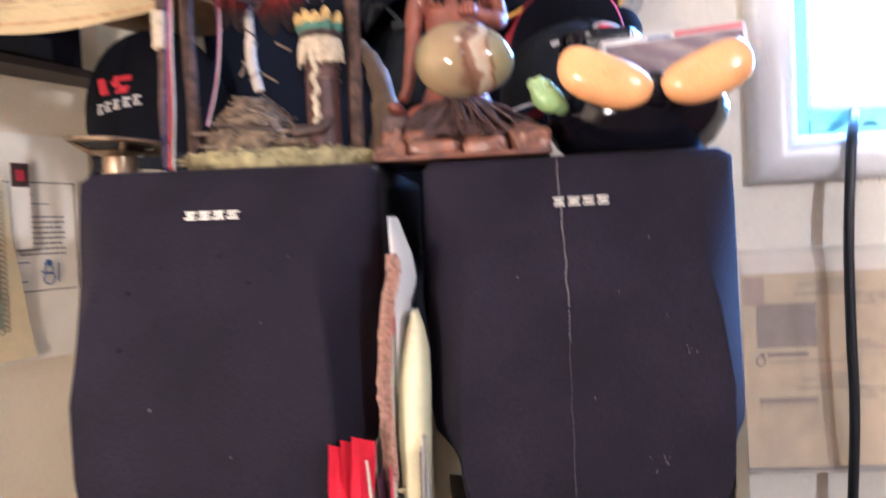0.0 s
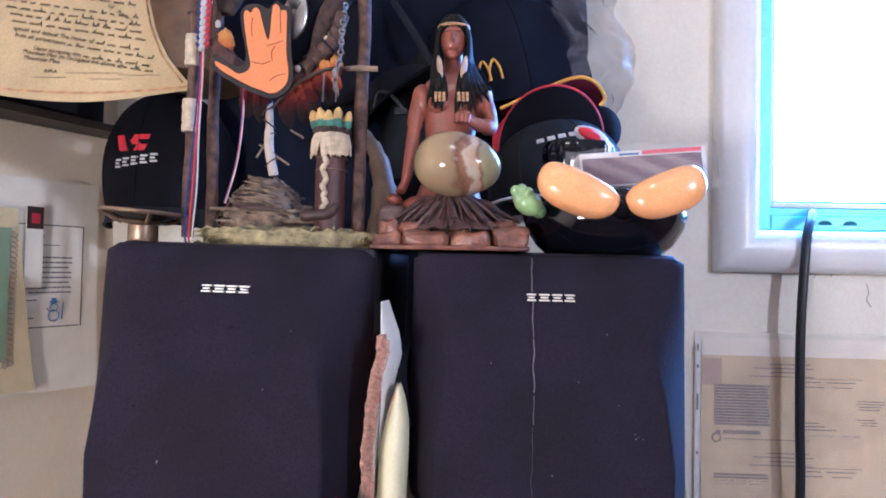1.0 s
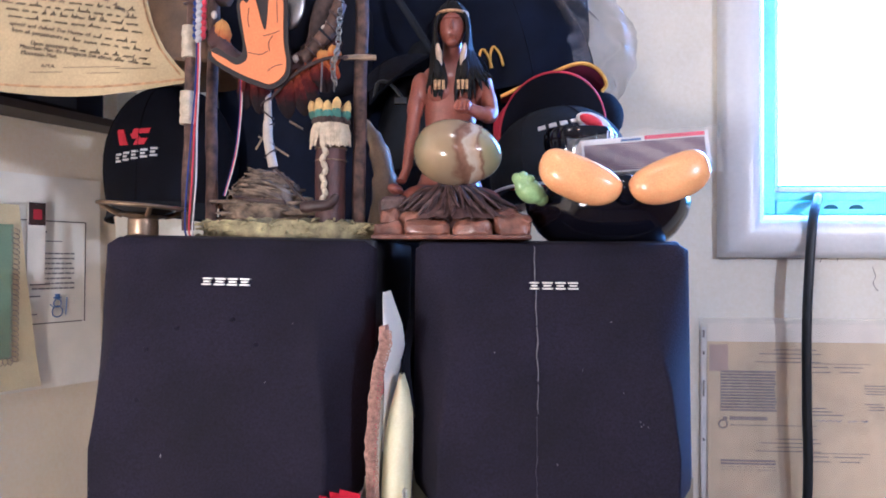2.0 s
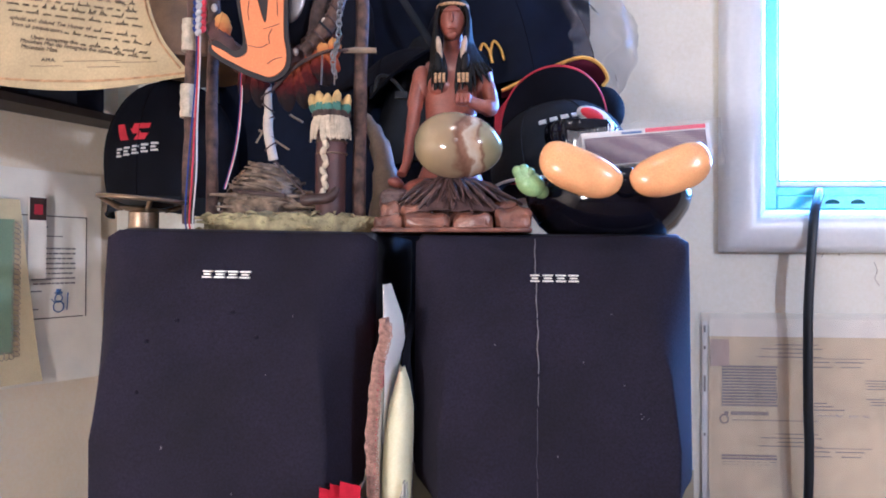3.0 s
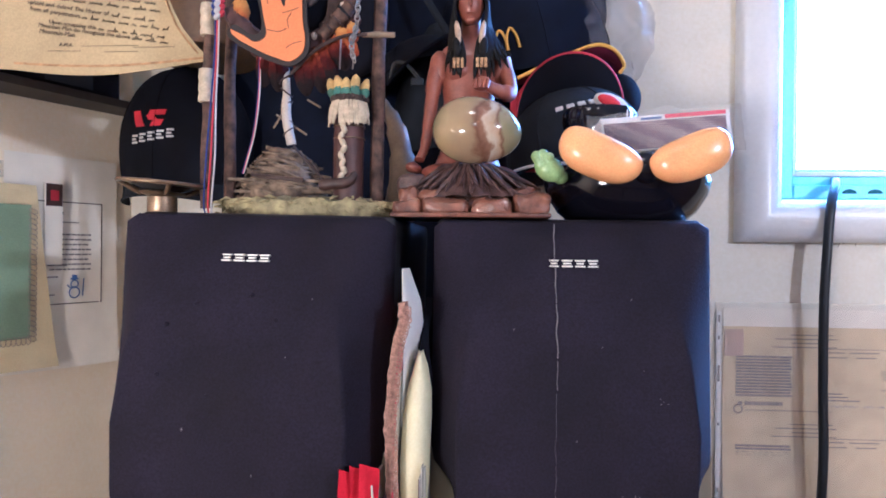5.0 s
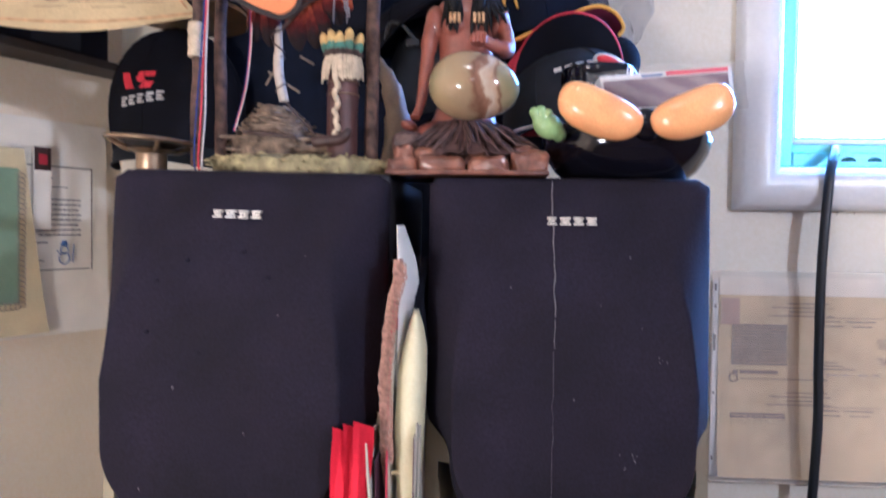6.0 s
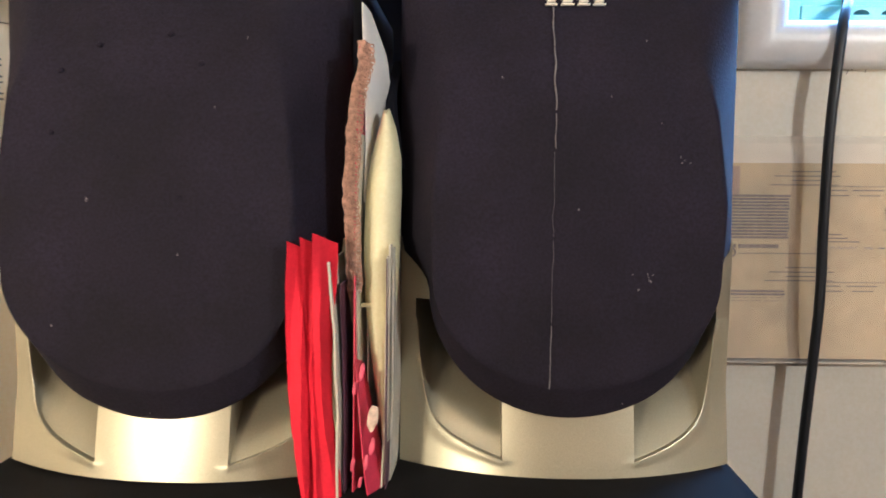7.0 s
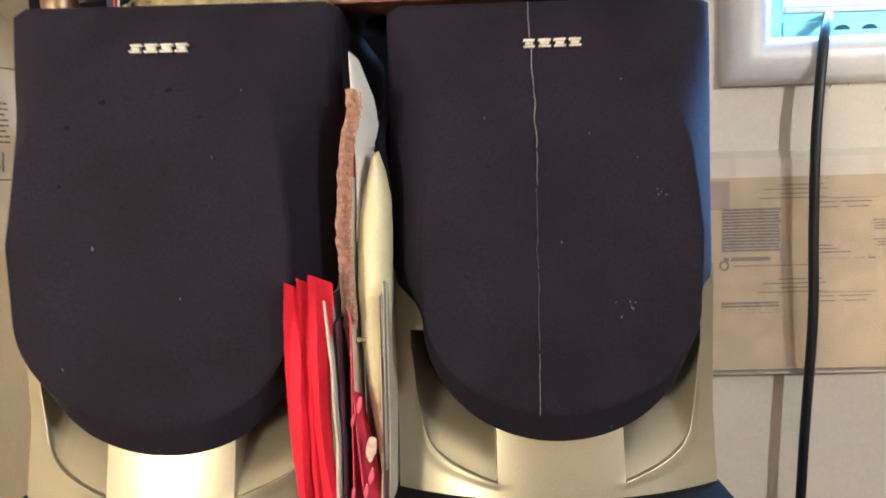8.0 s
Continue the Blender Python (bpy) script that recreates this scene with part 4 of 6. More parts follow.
# quiver with fringe and short feathers
qv = part("quiver", tube(bmesh.new(), [(-0.0815, 0.048, 1.350), (-0.0815, 0.048, 1.40), (-0.0805, 0.048, 1.430)], [0.0125, 0.0128, 0.0122], 20), QUIV, sc, "brown leather quiver")
b = bmesh.new()
for z in (1.402, 1.412):
    tube(b, [(-0.0810 + 0.0131 * math.cos(a), 0.048 + 0.0131 * math.sin(a), z) for a in (2 * math.pi * k / 24 for k in range(25))], 0.0006, 5)
part("stitching", b, BRASS, qv)
b = bmesh.new()
for i in range(70):
    a = r2.uniform(math.pi, 2 * math.pi)
    p = Vector((-0.0808 + 0.0125 * math.cos(a), 0.047 + 0.0130 * math.sin(a), 1.4325 + r2.uniform(-0.002, 0.001)))
    tube(b, [p, p + Vector((0.0022 * math.cos(a), -0.003, -0.007)), p + Vector((0.0045 * math.cos(a), -0.002, -r2.uniform(0.012, 0.020)))], [0.0019, 0.0021, 0.0008], 5)
part("fringe", b, WRAP, qv, "white wool fringe")
b = bmesh.new()
for i in range(9):
    z = 1.414 - i * 0.0056
    part("braid_knot", blob(bmesh.new(), (-0.0835 + 0.0012 * math.sin(i * 2.1), 0.0335, z), (0.0026, 0.0026, 0.0042), (0, 25 * (-1) ** i, 0), u=10, v=8), WRAP, qv, "white braided tassel")
b = bmesh.new()
for i in range(26):
    a = 2 * math.pi * i / 26
    blob(b, (-0.0808 + 0.0140 * math.cos(a), 0.047 + 0.0140 * math.sin(a), 1.4350), (0.0026, 0.0026, 0.0030), u=8, v=6)
part("collar", b, FUR, qv, "grey-brown fur collar")
for i, (x, h, y, lean) in enumerate(((-0.0925, 0.018, 0.042, -0.25), (-0.0875, 0.0195, 0.037, -0.10), (-0.0815, 0.017, 0.0345, 0.0), (-0.0755, 0.0200, 0.036, 0.10), (-0.0695, 0.0175, 0.042, 0.24))):
    b = bmesh.new()
    blob(b, (0, 0, h * 0.52), (0.0046, 0.0022, h * 0.46), mi=0, u=14, v=12)
    blob(b, (0.0004, -0.0005, h * 0.26), (0.0049, 0.0024, h * 0.32), mi=1, u=14, v=12)
    tube(b, [(0, -0.0020, 0), (0.0003, -0.0024, h * 0.5), (0, -0.0012, h * 0.95)], [0.0004, 0.0003, 0.0002], 5)
    for v in b.verts:
        f = max(0.0, v.co.z / h)
        v.co.x = v.co.x * (1.0 - 0.20 * f * f) * (1 + 0.30 * noise.noise(v.co * 700)) + lean * v.co.z
        v.co += Vector((x, y, 1.4345))
    part("feather", b, [FEAT_Y, FEAT_G], qv, "yellow feather with green foot")
b = bmesh.new()
tube(b, smooth_path([(-0.101, 0.030, 1.3615), (-0.090, 0.028, 1.3625), (-0.078, 0.028, 1.3640), (-0.071, 0.029, 1.3720)]), [0.0042, 0.0048, 0.0052, 0.0052, 0.0050, 0.0048, 0.0046, 0.0046, 0.0046, 0.0046, 0.0045, 0.0045, 0.0044, 0.0042, 0.0040, 0.0038, 0.0035, 0.003, 0.002], 12)
part("pipe", b, BOOT, sc, "small dark carved pipe")


# feather and fur bundle in the middle of the sculpture
def plume(x, y, z, w, l, ang, m, lab):
    """A curved vane with a ragged edge, its head at (x, y, z), leaning by ang."""
    b = bmesh.new()
    blob(b, (0, 0, -l / 2), (w, 0.0022, l / 2), (0, 0, 0), 0, 28, 26)
    tube(b, [(0, -0.0025, 0), (0.0004, -0.0034, -l * 0.5), (0, -0.0020, -l)], [0.0007, 0.0005, 0.0002], 5)
    ca, sa = math.cos(radians(ang)), math.sin(radians(ang))
    for v in b.verts:
        f = -v.co.z / l
        edge = abs(v.co.x) / w
        v.co.x *= (1.12 - 0.35 * abs(f - 0.45)) * (1 + 0.22 * noise.noise((v.co.z * 800, x * 90, 0)) * edge)
        v.co.y -= 0.0035 * (1 - edge * edge) * math.sin(math.pi * min(1.0, f)) - 0.0008 * noise.noise((v.co.x * 500, v.co.z * 1500, x))
        v.co = Vector((x + v.co.x * ca + v.co.z * -sa, y + v.co.y, z + v.co.x * sa + v.co.z * ca))
    part("feather", b, m, sc, lab)


for x, y, z, w, l, ang in ((-0.152, 0.050, 1.486, 0.0080, 0.040, -6), (-0.144, 0.048, 1.482, 0.0085, 0.040, 3), (-0.123, 0.048, 1.478, 0.0085, 0.040, 8),
                           (-0.112, 0.050, 1.480, 0.0075, 0.040, 12), (-0.094, 0.045, 1.489, 0.0085, 0.032, 20), (-0.104, 0.050, 1.488, 0.0080, 0.042, 10), (-0.183, 0.054, 1.518, 0.0060, 0.028, 20)):
    plume(x, y, z, w, l, ang, FLAME, "dark red feather with an orange head")
for x, y, z, w, l, ang in ((-0.096, 0.046, 1.500, 0.0060, 0.036, 38), (-0.080, 0.046, 1.500, 0.0055, 0.018, 10), (-0.176, 0.050, 1.524, 0.0085, 0.030, -8)):
    plume(x, y, z, w, l, ang, AMBER, "amber and orange feather")
roll = part("leather_roll", tube(bmesh.new(), smooth_path([(-0.104, 0.043, 1.488), (-0.092, 0.042, 1.500), (-0.080, 0.043, 1.514), (-0.074, 0.046, 1.535)]), [0.0052] * 7 + [0.0064] * 8 + [0.0060] * 4, 14), BARK, sc, "brown leather roll bound with cord")
for k, (x, z) in enumerate(((-0.098, 1.4940), (-0.0915, 1.5005), (-0.0855, 1.5075), (-0.0800, 1.5140), (-0.0770, 1.5230))):
    d1, d2 = Vector((0.70, 0, -0.71)), Vector((0, 1, 0))
    part("cord", tube(bmesh.new(), [Vector((x, 0.0425, z)) + (d1 * math.cos(a) + d2 * math.sin(a)) * 0.0064 for a in (2 * math.pi * i / 16 for i in range(17))], 0.0012, 6), GREYCAP if k == 2 else BOOT, roll)
b = bmesh.new()
tube(b, smooth_path([(-0.058, 0.066, 1.60), (-0.075, 0.060, 1.565), (-0.090, 0.058, 1.535), (-0.098, 0.058, 1.505), (-0.112, 0.058, 1.490)]), [0.012, 0.013, 0.0125, 0.012, 0.0115, 0.0110, 0.0105, 0.010, 0.010, 0.0095, 0.009, 0.009, 0.009, 0.009, 0.009, 0.009, 0.0085, 0.008, 0.008, 0.0075, 0.007, 0.007, 0.006, 0.005, 0.003], 14)
for v in b.verts:
    v.co += Vector((noise.noise(v.co * 260), noise.noise(v.co * 260 + Vector((9, 0, 0))), noise.noise(v.co * 190))) * 0.0028
part("fur_strip", b, FUR, sc, "brown fur strip")
b = bmesh.new()
tube(b, smooth_path([(-0.192, 0.064, 1.560), (-0.178, 0.060, 1.545), (-0.165, 0.060, 1.575), (-0.150, 0.060, 1.62)]), [0.006] * 19, 10)
for v in b.verts:
    v.co += Vector((noise.noise(v.co * 260), noise.noise(v.co * 230), 0)) * 0.0022
part("fur_strip", b, FUR, sc, "brown fur strip")
b = bmesh.new()
tube(b, smooth_path([(-0.186, 0.050, 1.515), (-0.17, 0.050, 1.490), (-0.14, 0.052, 1.478), (-0.10, 0.052, 1.490), (-0.075, 0.054, 1.505)]), [0.004, 0.006, 0.008, 0.009, 0.010, 0.010, 0.010, 0.010, 0.010, 0.010, 0.010, 0.009, 0.009, 0.008, 0.008, 0.008, 0.008, 0.008, 0.007, 0.007, 0.007, 0.006, 0.006, 0.005, 0.003], 12)
for v in b.verts:
    v.co += Vector((noise.noise(v.co * 200), noise.noise(v.co * 230), noise.noise(v.co * 210))) * 0.004
part("leather_wad", b, QUIV, sc, "dark leather bundle")
for x, z in ((-0.086, 1.512), (-0.110, 1.487), (-0.180, 1.525), (-0.095, 1.497)):
    part("bead", blob(bmesh.new(), (x, 0.040, z), (0.0026, 0.0026, 0.0034), u=12, v=8), BONE, sc, "white bead")

# braided cord of red, white and blue hanging down the post
bc = thing("braided_cord", (-0.194, 0.036, SPT), "red, white and blue braided cord hanging from a post", "cord")
b = bmesh.new()
for k in range(30):
    z = 1.503 + k * 0.0055
    for j, mi in ((-1, 2), (0, 1), (1, 0)):
        blob(b, (-0.1945 + j * 0.0030 + 0.0006 * k / 6, 0.037 - (0.002 if j == 0 else 0), z + (0.0028 if j else 0)), (0.0026, 0.0026, 0.0036), (0, 35 * (1 if j >= 0 else -1), 0), mi, 8, 6)
part("braid", b, [YARN_R, YARN_W, YARN_B], bc, "plaited part")
for m, off in ((YARN_R, 0.0), (YARN_W, 0.0014), (YARN_B, -0.0016)):
    path = smooth_path([(-0.1955 + off, 0.038, 1.504), (-0.1965 + off, 0.040, 1.475), (-0.1980 + off * 1.5, 0.038, 1.43), (-0.1990 + off * 2.5, 0.036, 1.385), (-0.1985 + off * 2, 0.030, SPT + 0.006), (-0.190 + off, 0.026, SPT + 0.0015)])
    part("strand", tube(bmesh.new(), path, 0.00075, 7), m, bc)
bd = thing("yarn_strand", (-0.165, 0.046, 1.37), "thin red, white and blue yarn hanging in the sculpture", "cord")
for m, off in ((YARN_R, 0.0), (YARN_W, 0.0007), (YARN_B, -0.0007)):
    part("strand", tube(bmesh.new(), smooth_path([(-0.158 + off, 0.046, 1.475), (-0.1585 + off, 0.045, 1.44), (-0.1620 + off, 0.043, 1.405), (-0.1705 + off, 0.042, 1.372)]), 0.00055, 6), m, bd)

# foam hand tag on a chain
tag = thing("foam_hand_tag", (-0.148, 0.030, 1.464), "orange foam hand-shaped tag with black edge hanging on a chain", "key tag")
palm_outline = [(0.000, 0.030), (0.012, 0.024), (0.022, 0.018), (0.030, 0.020), (0.0335, 0.026), (0.031, 0.040), (0.0275, 0.060), (0.0262, 0.073), (0.0285, 0.077), (0.0325, 0.0745), (0.0345, 0.0780), (0.0378, 0.0795), (0.0405, 0.0765), (0.0440, 0.064), (0.0475, 0.0525), (0.0500, 0.0500),
           (0.0515, 0.060), (0.0528, 0.0790), (0.0560, 0.0825), (0.0590, 0.0800), (0.0600, 0.0770), (0.0640, 0.0770), (0.0662, 0.0740), (0.0662, 0.055), (0.0668, 0.036), (0.0690, 0.022), (0.0678, 0.010), (0.0610, 0.0025), (0.0530, 0.0000), (0.0440, 0.0030), (0.0330, 0.0070), (0.0190, 0.0140), (0.0080, 0.0200), (0.0010, 0.0260)]


def hand_put(a, b2, c):
    return Vector((-0.1745 + a * 0.905, 0.033 - c, 1.4632 + b2 * 0.905))


def smooth2(pts):
    return [(p.x, p.y) for p in smooth_path([(a, b2, 0) for a, b2 in pts] + [(*pts[0], 0)], 3)][:-1]


hs = smooth2(palm_outline)
fat = [(-0.0030, 0.030), (0.004, 0.0345), (0.018, 0.0255), (0.0265, 0.0270), (0.0285, 0.038), (0.0240, 0.060), (0.0225, 0.074), (0.0270, 0.0815), (0.0375, 0.0835), (0.0455, 0.0800), (0.0490, 0.0790), (0.0560, 0.0868), (0.0620, 0.0820), (0.0690, 0.0790), (0.0700, 0.056), (0.0708, 0.036), (0.0732, 0.020), (0.0712, 0.007), (0.0625, -0.0015), (0.0530, -0.0042), (0.0425, -0.0012), (0.0310, 0.0030), (0.0170, 0.0100), (0.0050, 0.0170), (-0.0030, 0.0240)]
part("backing", prism(bmesh.new(), smooth2(fat), hand_put, 0.0030), BLACKF, tag, "black foam backing", angle=30)
part("palm", prism(bmesh.new(), hs, lambda a, b2, c: hand_put(a, b2, c + 0.0028), 0.0014), ORANGE, tag, "orange foam palm", angle=30)
b = bmesh.new()
for pth in (((0.0345, 0.052), (0.0335, 0.060), (0.0345, 0.070)), ((0.0610, 0.056), (0.0605, 0.066), (0.0602, 0.0765)), ((0.034, 0.029), (0.045, 0.027), (0.052, 0.030)), ((0.048, 0.044), (0.056, 0.046), (0.063, 0.0485)), ((0.052, 0.012), (0.058, 0.016), (0.066, 0.018)), ((0.054, 0.030), (0.053, 0.038), (0.0565, 0.044))):
    tube(b, smooth_path([hand_put(p[0], p[1], 0.0043) for p in pth], 4), 0.00035, 5)
part("crease", b, QUIV, tag, "drawn palm lines")


def chain(pts, r, wire, parent, name="link"):
    """Oval links along a path, each turned a quarter against the last."""
    path = smooth_path(pts, 12)
    acc, made = 0.0, 0
    for p, q in zip(path, path[1:]):
        acc += (q - p).length
        if acc > r * 1.7:
            acc = 0.0
            d = (q - p).normalized()
            s = d.cross(Vector((0, 1, 0))).normalized()
            if made % 2:
                s = (s + d.cross(s) * 1.2).normalized()
            else:
                s = (s - d.cross(s) * 0.8).normalized()
            ring = [p + d * math.cos(a) * r * 1.5 + s * math.sin(a) * r for a in (2 * math.pi * k / 12 for k in range(13))]
            part(name, tube(bmesh.new(), ring, wire, 6), STEEL, parent)
            made += 1


chain([(-0.165, 0.034, 1.566), (-0.150, 0.031, 1.554), (-0.137, 0.030, 1.5515), (-0.120, 0.031, 1.556), (-0.105, 0.036, 1.575)], 0.0024, 0.0006, tag)
ch = thing("steel_chain", (-0.076, 0.036, 1.46), "fine steel chain with a clip hanging in front of the quiver", "chain")
chain([(-0.0715, 0.046, 1.545), (-0.0725, 0.038, 1.520), (-0.0735, 0.036, 1.495), (-0.0775, 0.036, 1.482)], 0.0022, 0.0007, ch)
chain([(-0.0735, 0.038, 1.495), (-0.0770, 0.034, 1.476), (-0.0740, 0.034, 1.462)], 0.0020, 0.0006, ch)
b = bmesh.new()
for x in (-0.0865, -0.0755):
    tube(b, [(x, 0.036, 1.487 - 0.004 * (x < -0.08)), (x - 0.0005, 0.035, 1.458)], 0.0007, 6)
part("clip", b, STEEL, ch, "steel wire clip")
pd = thing("silver_pendant", (-0.113, 0.044, 1.505), "oval silver pendant with engraved rays on a black backing", "pendant")
part("disc", blob(bmesh.new(), (-0.1150, 0.044, 1.5325), (0.0115, 0.0035, 0.0200), (0, 8, 0), u=28, v=16), STEEL, pd)
b = bmesh.new()
for i in range(7):
    a = radians(50 + i * 13)
    c = Vector((-0.1150, 0.0402, 1.5345))
    tube(b, [c + Vector((math.cos(a) * 0.003, 0, math.sin(a) * 0.004)), c + Vector((math.cos(a) * 0.0085, 0.0012, math.sin(a) * 0.0140))], 0.0005, 5)
part("engraving", b, BLACKF, pd)
part("backing", blob(bmesh.new(), (-0.1060, 0.064, 1.530), (0.0270, 0.006, 0.036), (0, 0, 0), u=24, v=12), BLACKCAP, pd, "black round backing")
for ob in (sc, bc, bd, tag, ch, pd):
    ob.location.x += 0.0030
bc.location.x += 0.0030
tag.location.x -= 0.0030
# tan horn behind the post
b = tube(bmesh.new(), smooth_path([(-0.047, 0.118, SPT + 0.004), (-0.042, 0.118, 1.37), (-0.043, 0.120, 1.40), (-0.052, 0.122, 1.432), (-0.066, 0.124, 1.455)]), [0.0135] * 6 + [0.0125] * 6 + [0.010] * 5 + [0.0075] * 3 + [0.005] * 3 + [0.003, 0.0015], 16)
single("horn", b, HORN, "tan curved animal horn standing behind the sculpture", "horn")

# seated statue on a rock, one mesh
b = bmesh.new()
loops = []
for z, x, y, rx, ry in ((1.365, 0.020, 0.092, 0.036, 0.034), (1.385, 0.020, 0.092, 0.032, 0.028), (1.405, 0.020, 0.092, 0.0245, 0.0175), (1.432, 0.020, 0.089, 0.0235, 0.0155), (1.455, 0.0215, 0.087, 0.0280, 0.0175), (1.472, 0.0225, 0.087, 0.0315, 0.0180), (1.484, 0.0225, 0.088, 0.0300, 0.0160), (1.494, 0.0225, 0.089, 0.0180, 0.0120), (1.500, 0.0225, 0.089, 0.0092, 0.0092), (1.516, 0.0225, 0.088, 0.0085, 0.0085)):
    loops.append([Vector((x + rx * math.cos(a), y + ry * math.sin(a), z)) for a in (2 * math.pi * k / 28 for k in range(28))])
rings(b, loops, 0)
blob(b, (0.0225, 0.0800, 1.5240), (0.0112, 0.0135, 0.0172), (-6, 0, 0), 0)
tube(b, smooth_path([(-0.0080, 0.087, 1.479), (-0.0150, 0.082, 1.458), (-0.0185, 0.076, 1.432), (-0.0215, 0.068, 1.408), (-0.0245, 0.060, 1.386)]), [0.0100] * 5 + [0.0095] * 4 + [0.0078] * 4 + [0.0070] * 4 + [0.0060] * 4 + [0.0052] * 4, 14, 0)
blob(b, (-0.0265, 0.056, 1.379), (0.0085, 0.0095, 0.0042), (0, 20, 0), 0)
tube(b, smooth_path([(0.0520, 0.088, 1.479), (0.0600, 0.080, 1.462), (0.0640, 0.070, 1.446), (0.0530, 0.060, 1.444), (0.0380, 0.054, 1.448)]), [0.0098] * 5 + [0.0092] * 4 + [0.0082] * 4 + [0.0074] * 4 + [0.0060] * 4 + [0.0052] * 4, 14, 0)
blob(b, (0.0335, 0.0520, 1.4490), (0.0085, 0.0070, 0.0062), (0, -10, 0), 0)
for k in range(4):
    tube(b, [(0.0285 + k * 0.0035, 0.0465, 1.4515), (0.0275 + k * 0.0035, 0.0450, 1.4440)], [0.0019, 0.0017], 8, 0)
blob(b, (-0.004, 0.070, 1.374), (0.018, 0.026, 0.010), (0, 0, 20), 0)
blob(b, (0.048, 0.070, 1.372), (0.018, 0.026, 0.010), (0, 0, -20), 0)
blob(b, (0.0225, 0.0860, 1.5325), (0.0146, 0.0160, 0.0178), (0, 0, 0), 1)
r3 = random.Random(5)
# chest, brow, nose and chin in low relief
for p, r in (((0.0115, 0.0735, 1.4660), (0.0125, 0.0065, 0.0095)), ((0.0335, 0.0735, 1.4660), (0.0125, 0.0065, 0.0095)), ((0.0225, 0.0695, 1.5300), (0.0080, 0.0030, 0.0016)),
             ((0.0225, 0.0668, 1.5235), (0.0019, 0.0032, 0.0048)), ((0.0225, 0.0680, 1.5145), (0.0040, 0.0022, 0.0012)), ((0.0225, 0.0705, 1.5085), (0.0048, 0.0040, 0.0034))):
    blob(b, p, r, (0, 0, 0), 0, 16, 12)
for x in (-0.0075, 0.0525):
    blob(b, (x, 0.0855, 1.4700), (0.0135, 0.0120, 0.0165), (0, -18 if x < 0 else 18, 0), 0, 20, 14)
blob(b, (0.0225, 0.0895, 1.4850), (0.0300, 0.0110, 0.0105), (0, 0, 0), 0, 24, 14)
for side in (-1, 1):
    wide = 0.042 if side > 0 else 0.024
    for k in range(22):
        q = k / 21
        x0 = 0.0225 + side * (0.0030 + 0.0095 * q)
        xe = 0.0225 + side * lerp(0.0045, wide, q) + r3.uniform(-0.0012, 0.0012)
        ze = 1.4620 + r3.uniform(-0.009, 0.009) + 0.009 * q
        ye = 0.0640 + 0.010 * q * q
        tube(b, smooth_path([(x0, 0.0760 + 0.016 * q, 1.5465 - 0.004 * q), (0.0225 + side * (0.0134 + 0.0016 * q), 0.0740 + 0.016 * q, 1.5290), (0.0225 + side * (0.0136 + 0.0050 * q), 0.0695 + 0.013 * q, 1.5050),
                             (lerp(0.0225 + side * 0.012, xe, 0.65), ye + 0.003, 1.4850), (xe, ye, ze)]), [0.0018] * 6 + [0.0024] * 6 + [0.0026] * 6 + [0.0022] * 5 + [0.0014, 0.0005], 7, 1)
    blob(b, (0.0225 + side * 0.0105, 0.0640, 1.4960), (0.0027, 0.0020, 0.0105), (0, side * 8, 0), 3, 12, 10)
    blob(b, (0.0225 + side * 0.0118, 0.0630, 1.4835), (0.0040, 0.0026, 0.0085), (0, side * 8, 0), 1, 12, 10)
    for k in range(3):
        tube(b, [(0.0225 + side * (0.0065 + 0.0036 * k), 0.0645, 1.4740), (0.0225 + side * (0.0065 + 0.0036 * k), 0.0635, 1.4660)], [0.0018, 0.0014], 8, 2)
loop = [Vector((0.0225 + 0.0136 * math.cos(a), 0.0850 + 0.0158 * math.sin(a), 1.5375 + 0.0010 * math.sin(a))) for a in (2 * math.pi * k / 36 for k in range(37))]
tube(b, loop, 0.0014, 8, 2)
# rock slab and twigs
SLABS = ((-0.0130, 0.0235, 0.0150, 0.0010, 0.0160), (0.0255, 0.0575, 0.0155, 0.0010, 0.0158), (-0.0370, -0.0140, 0.0210, 0.0010, 0.0150), (0.0600, 0.0890, 0.0200, 0.0010, 0.0200),
         (-0.0365, -0.0170, 0.0330, 0.0120, 0.0265), (-0.0190, 0.0020, 0.0300, 0.0120, 0.0250), (-0.0380, -0.0120, 0.0480, 0.0200, 0.0385), (0.0560, 0.0800, 0.0420, 0.0120, 0.0270), (0.0000, 0.0560, 0.0330, 0.0080, 0.0200))
for k, (x0, x1, y0, h0, h) in enumerate(SLABS):
    lump = bmesh.new()
    box(lump, (x0, y0, SPT + h0), (x1, y0 + 0.050, SPT + h), min(0.0058, (h - h0) * 0.42), 3)
    bmesh.ops.subdivide_edges(lump, edges=lump.edges, cuts=4, use_grid_fill=True)
    for v in lump.verts:
        v.co += Vector((noise.noise(v.co * 70 + Vector((k, 0, 0))), noise.noise(v.co * 60 + Vector((0, k, 0))), noise.noise(v.co * 85 + Vector((0, 0, k))) * (v.co.z > SPT + 0.004))) * 0.0030
    tmp = bpy.data.meshes.new("rock")
    lump.to_mesh(tmp)
    lump.free()
    first = len(b.faces)
    b.from_mesh(tmp)
    bpy.data.meshes.remove(tmp)
    b.faces.ensure_lookup_table()
    for f in b.faces[first:]:
        f.material_index = 5 if k == 6 else 4
box(b, (-0.0380, 0.0130, SPT + 0.0002), (0.0890, 0.1200, SPT + 0.0040), 0.0015, 2, 4)
blob(b, (0.0245, 0.078, SPT + 0.012), (0.062, 0.045, 0.022), (0, 0, 0), 5, 60, 20, 0.15, 60)
skirt = []
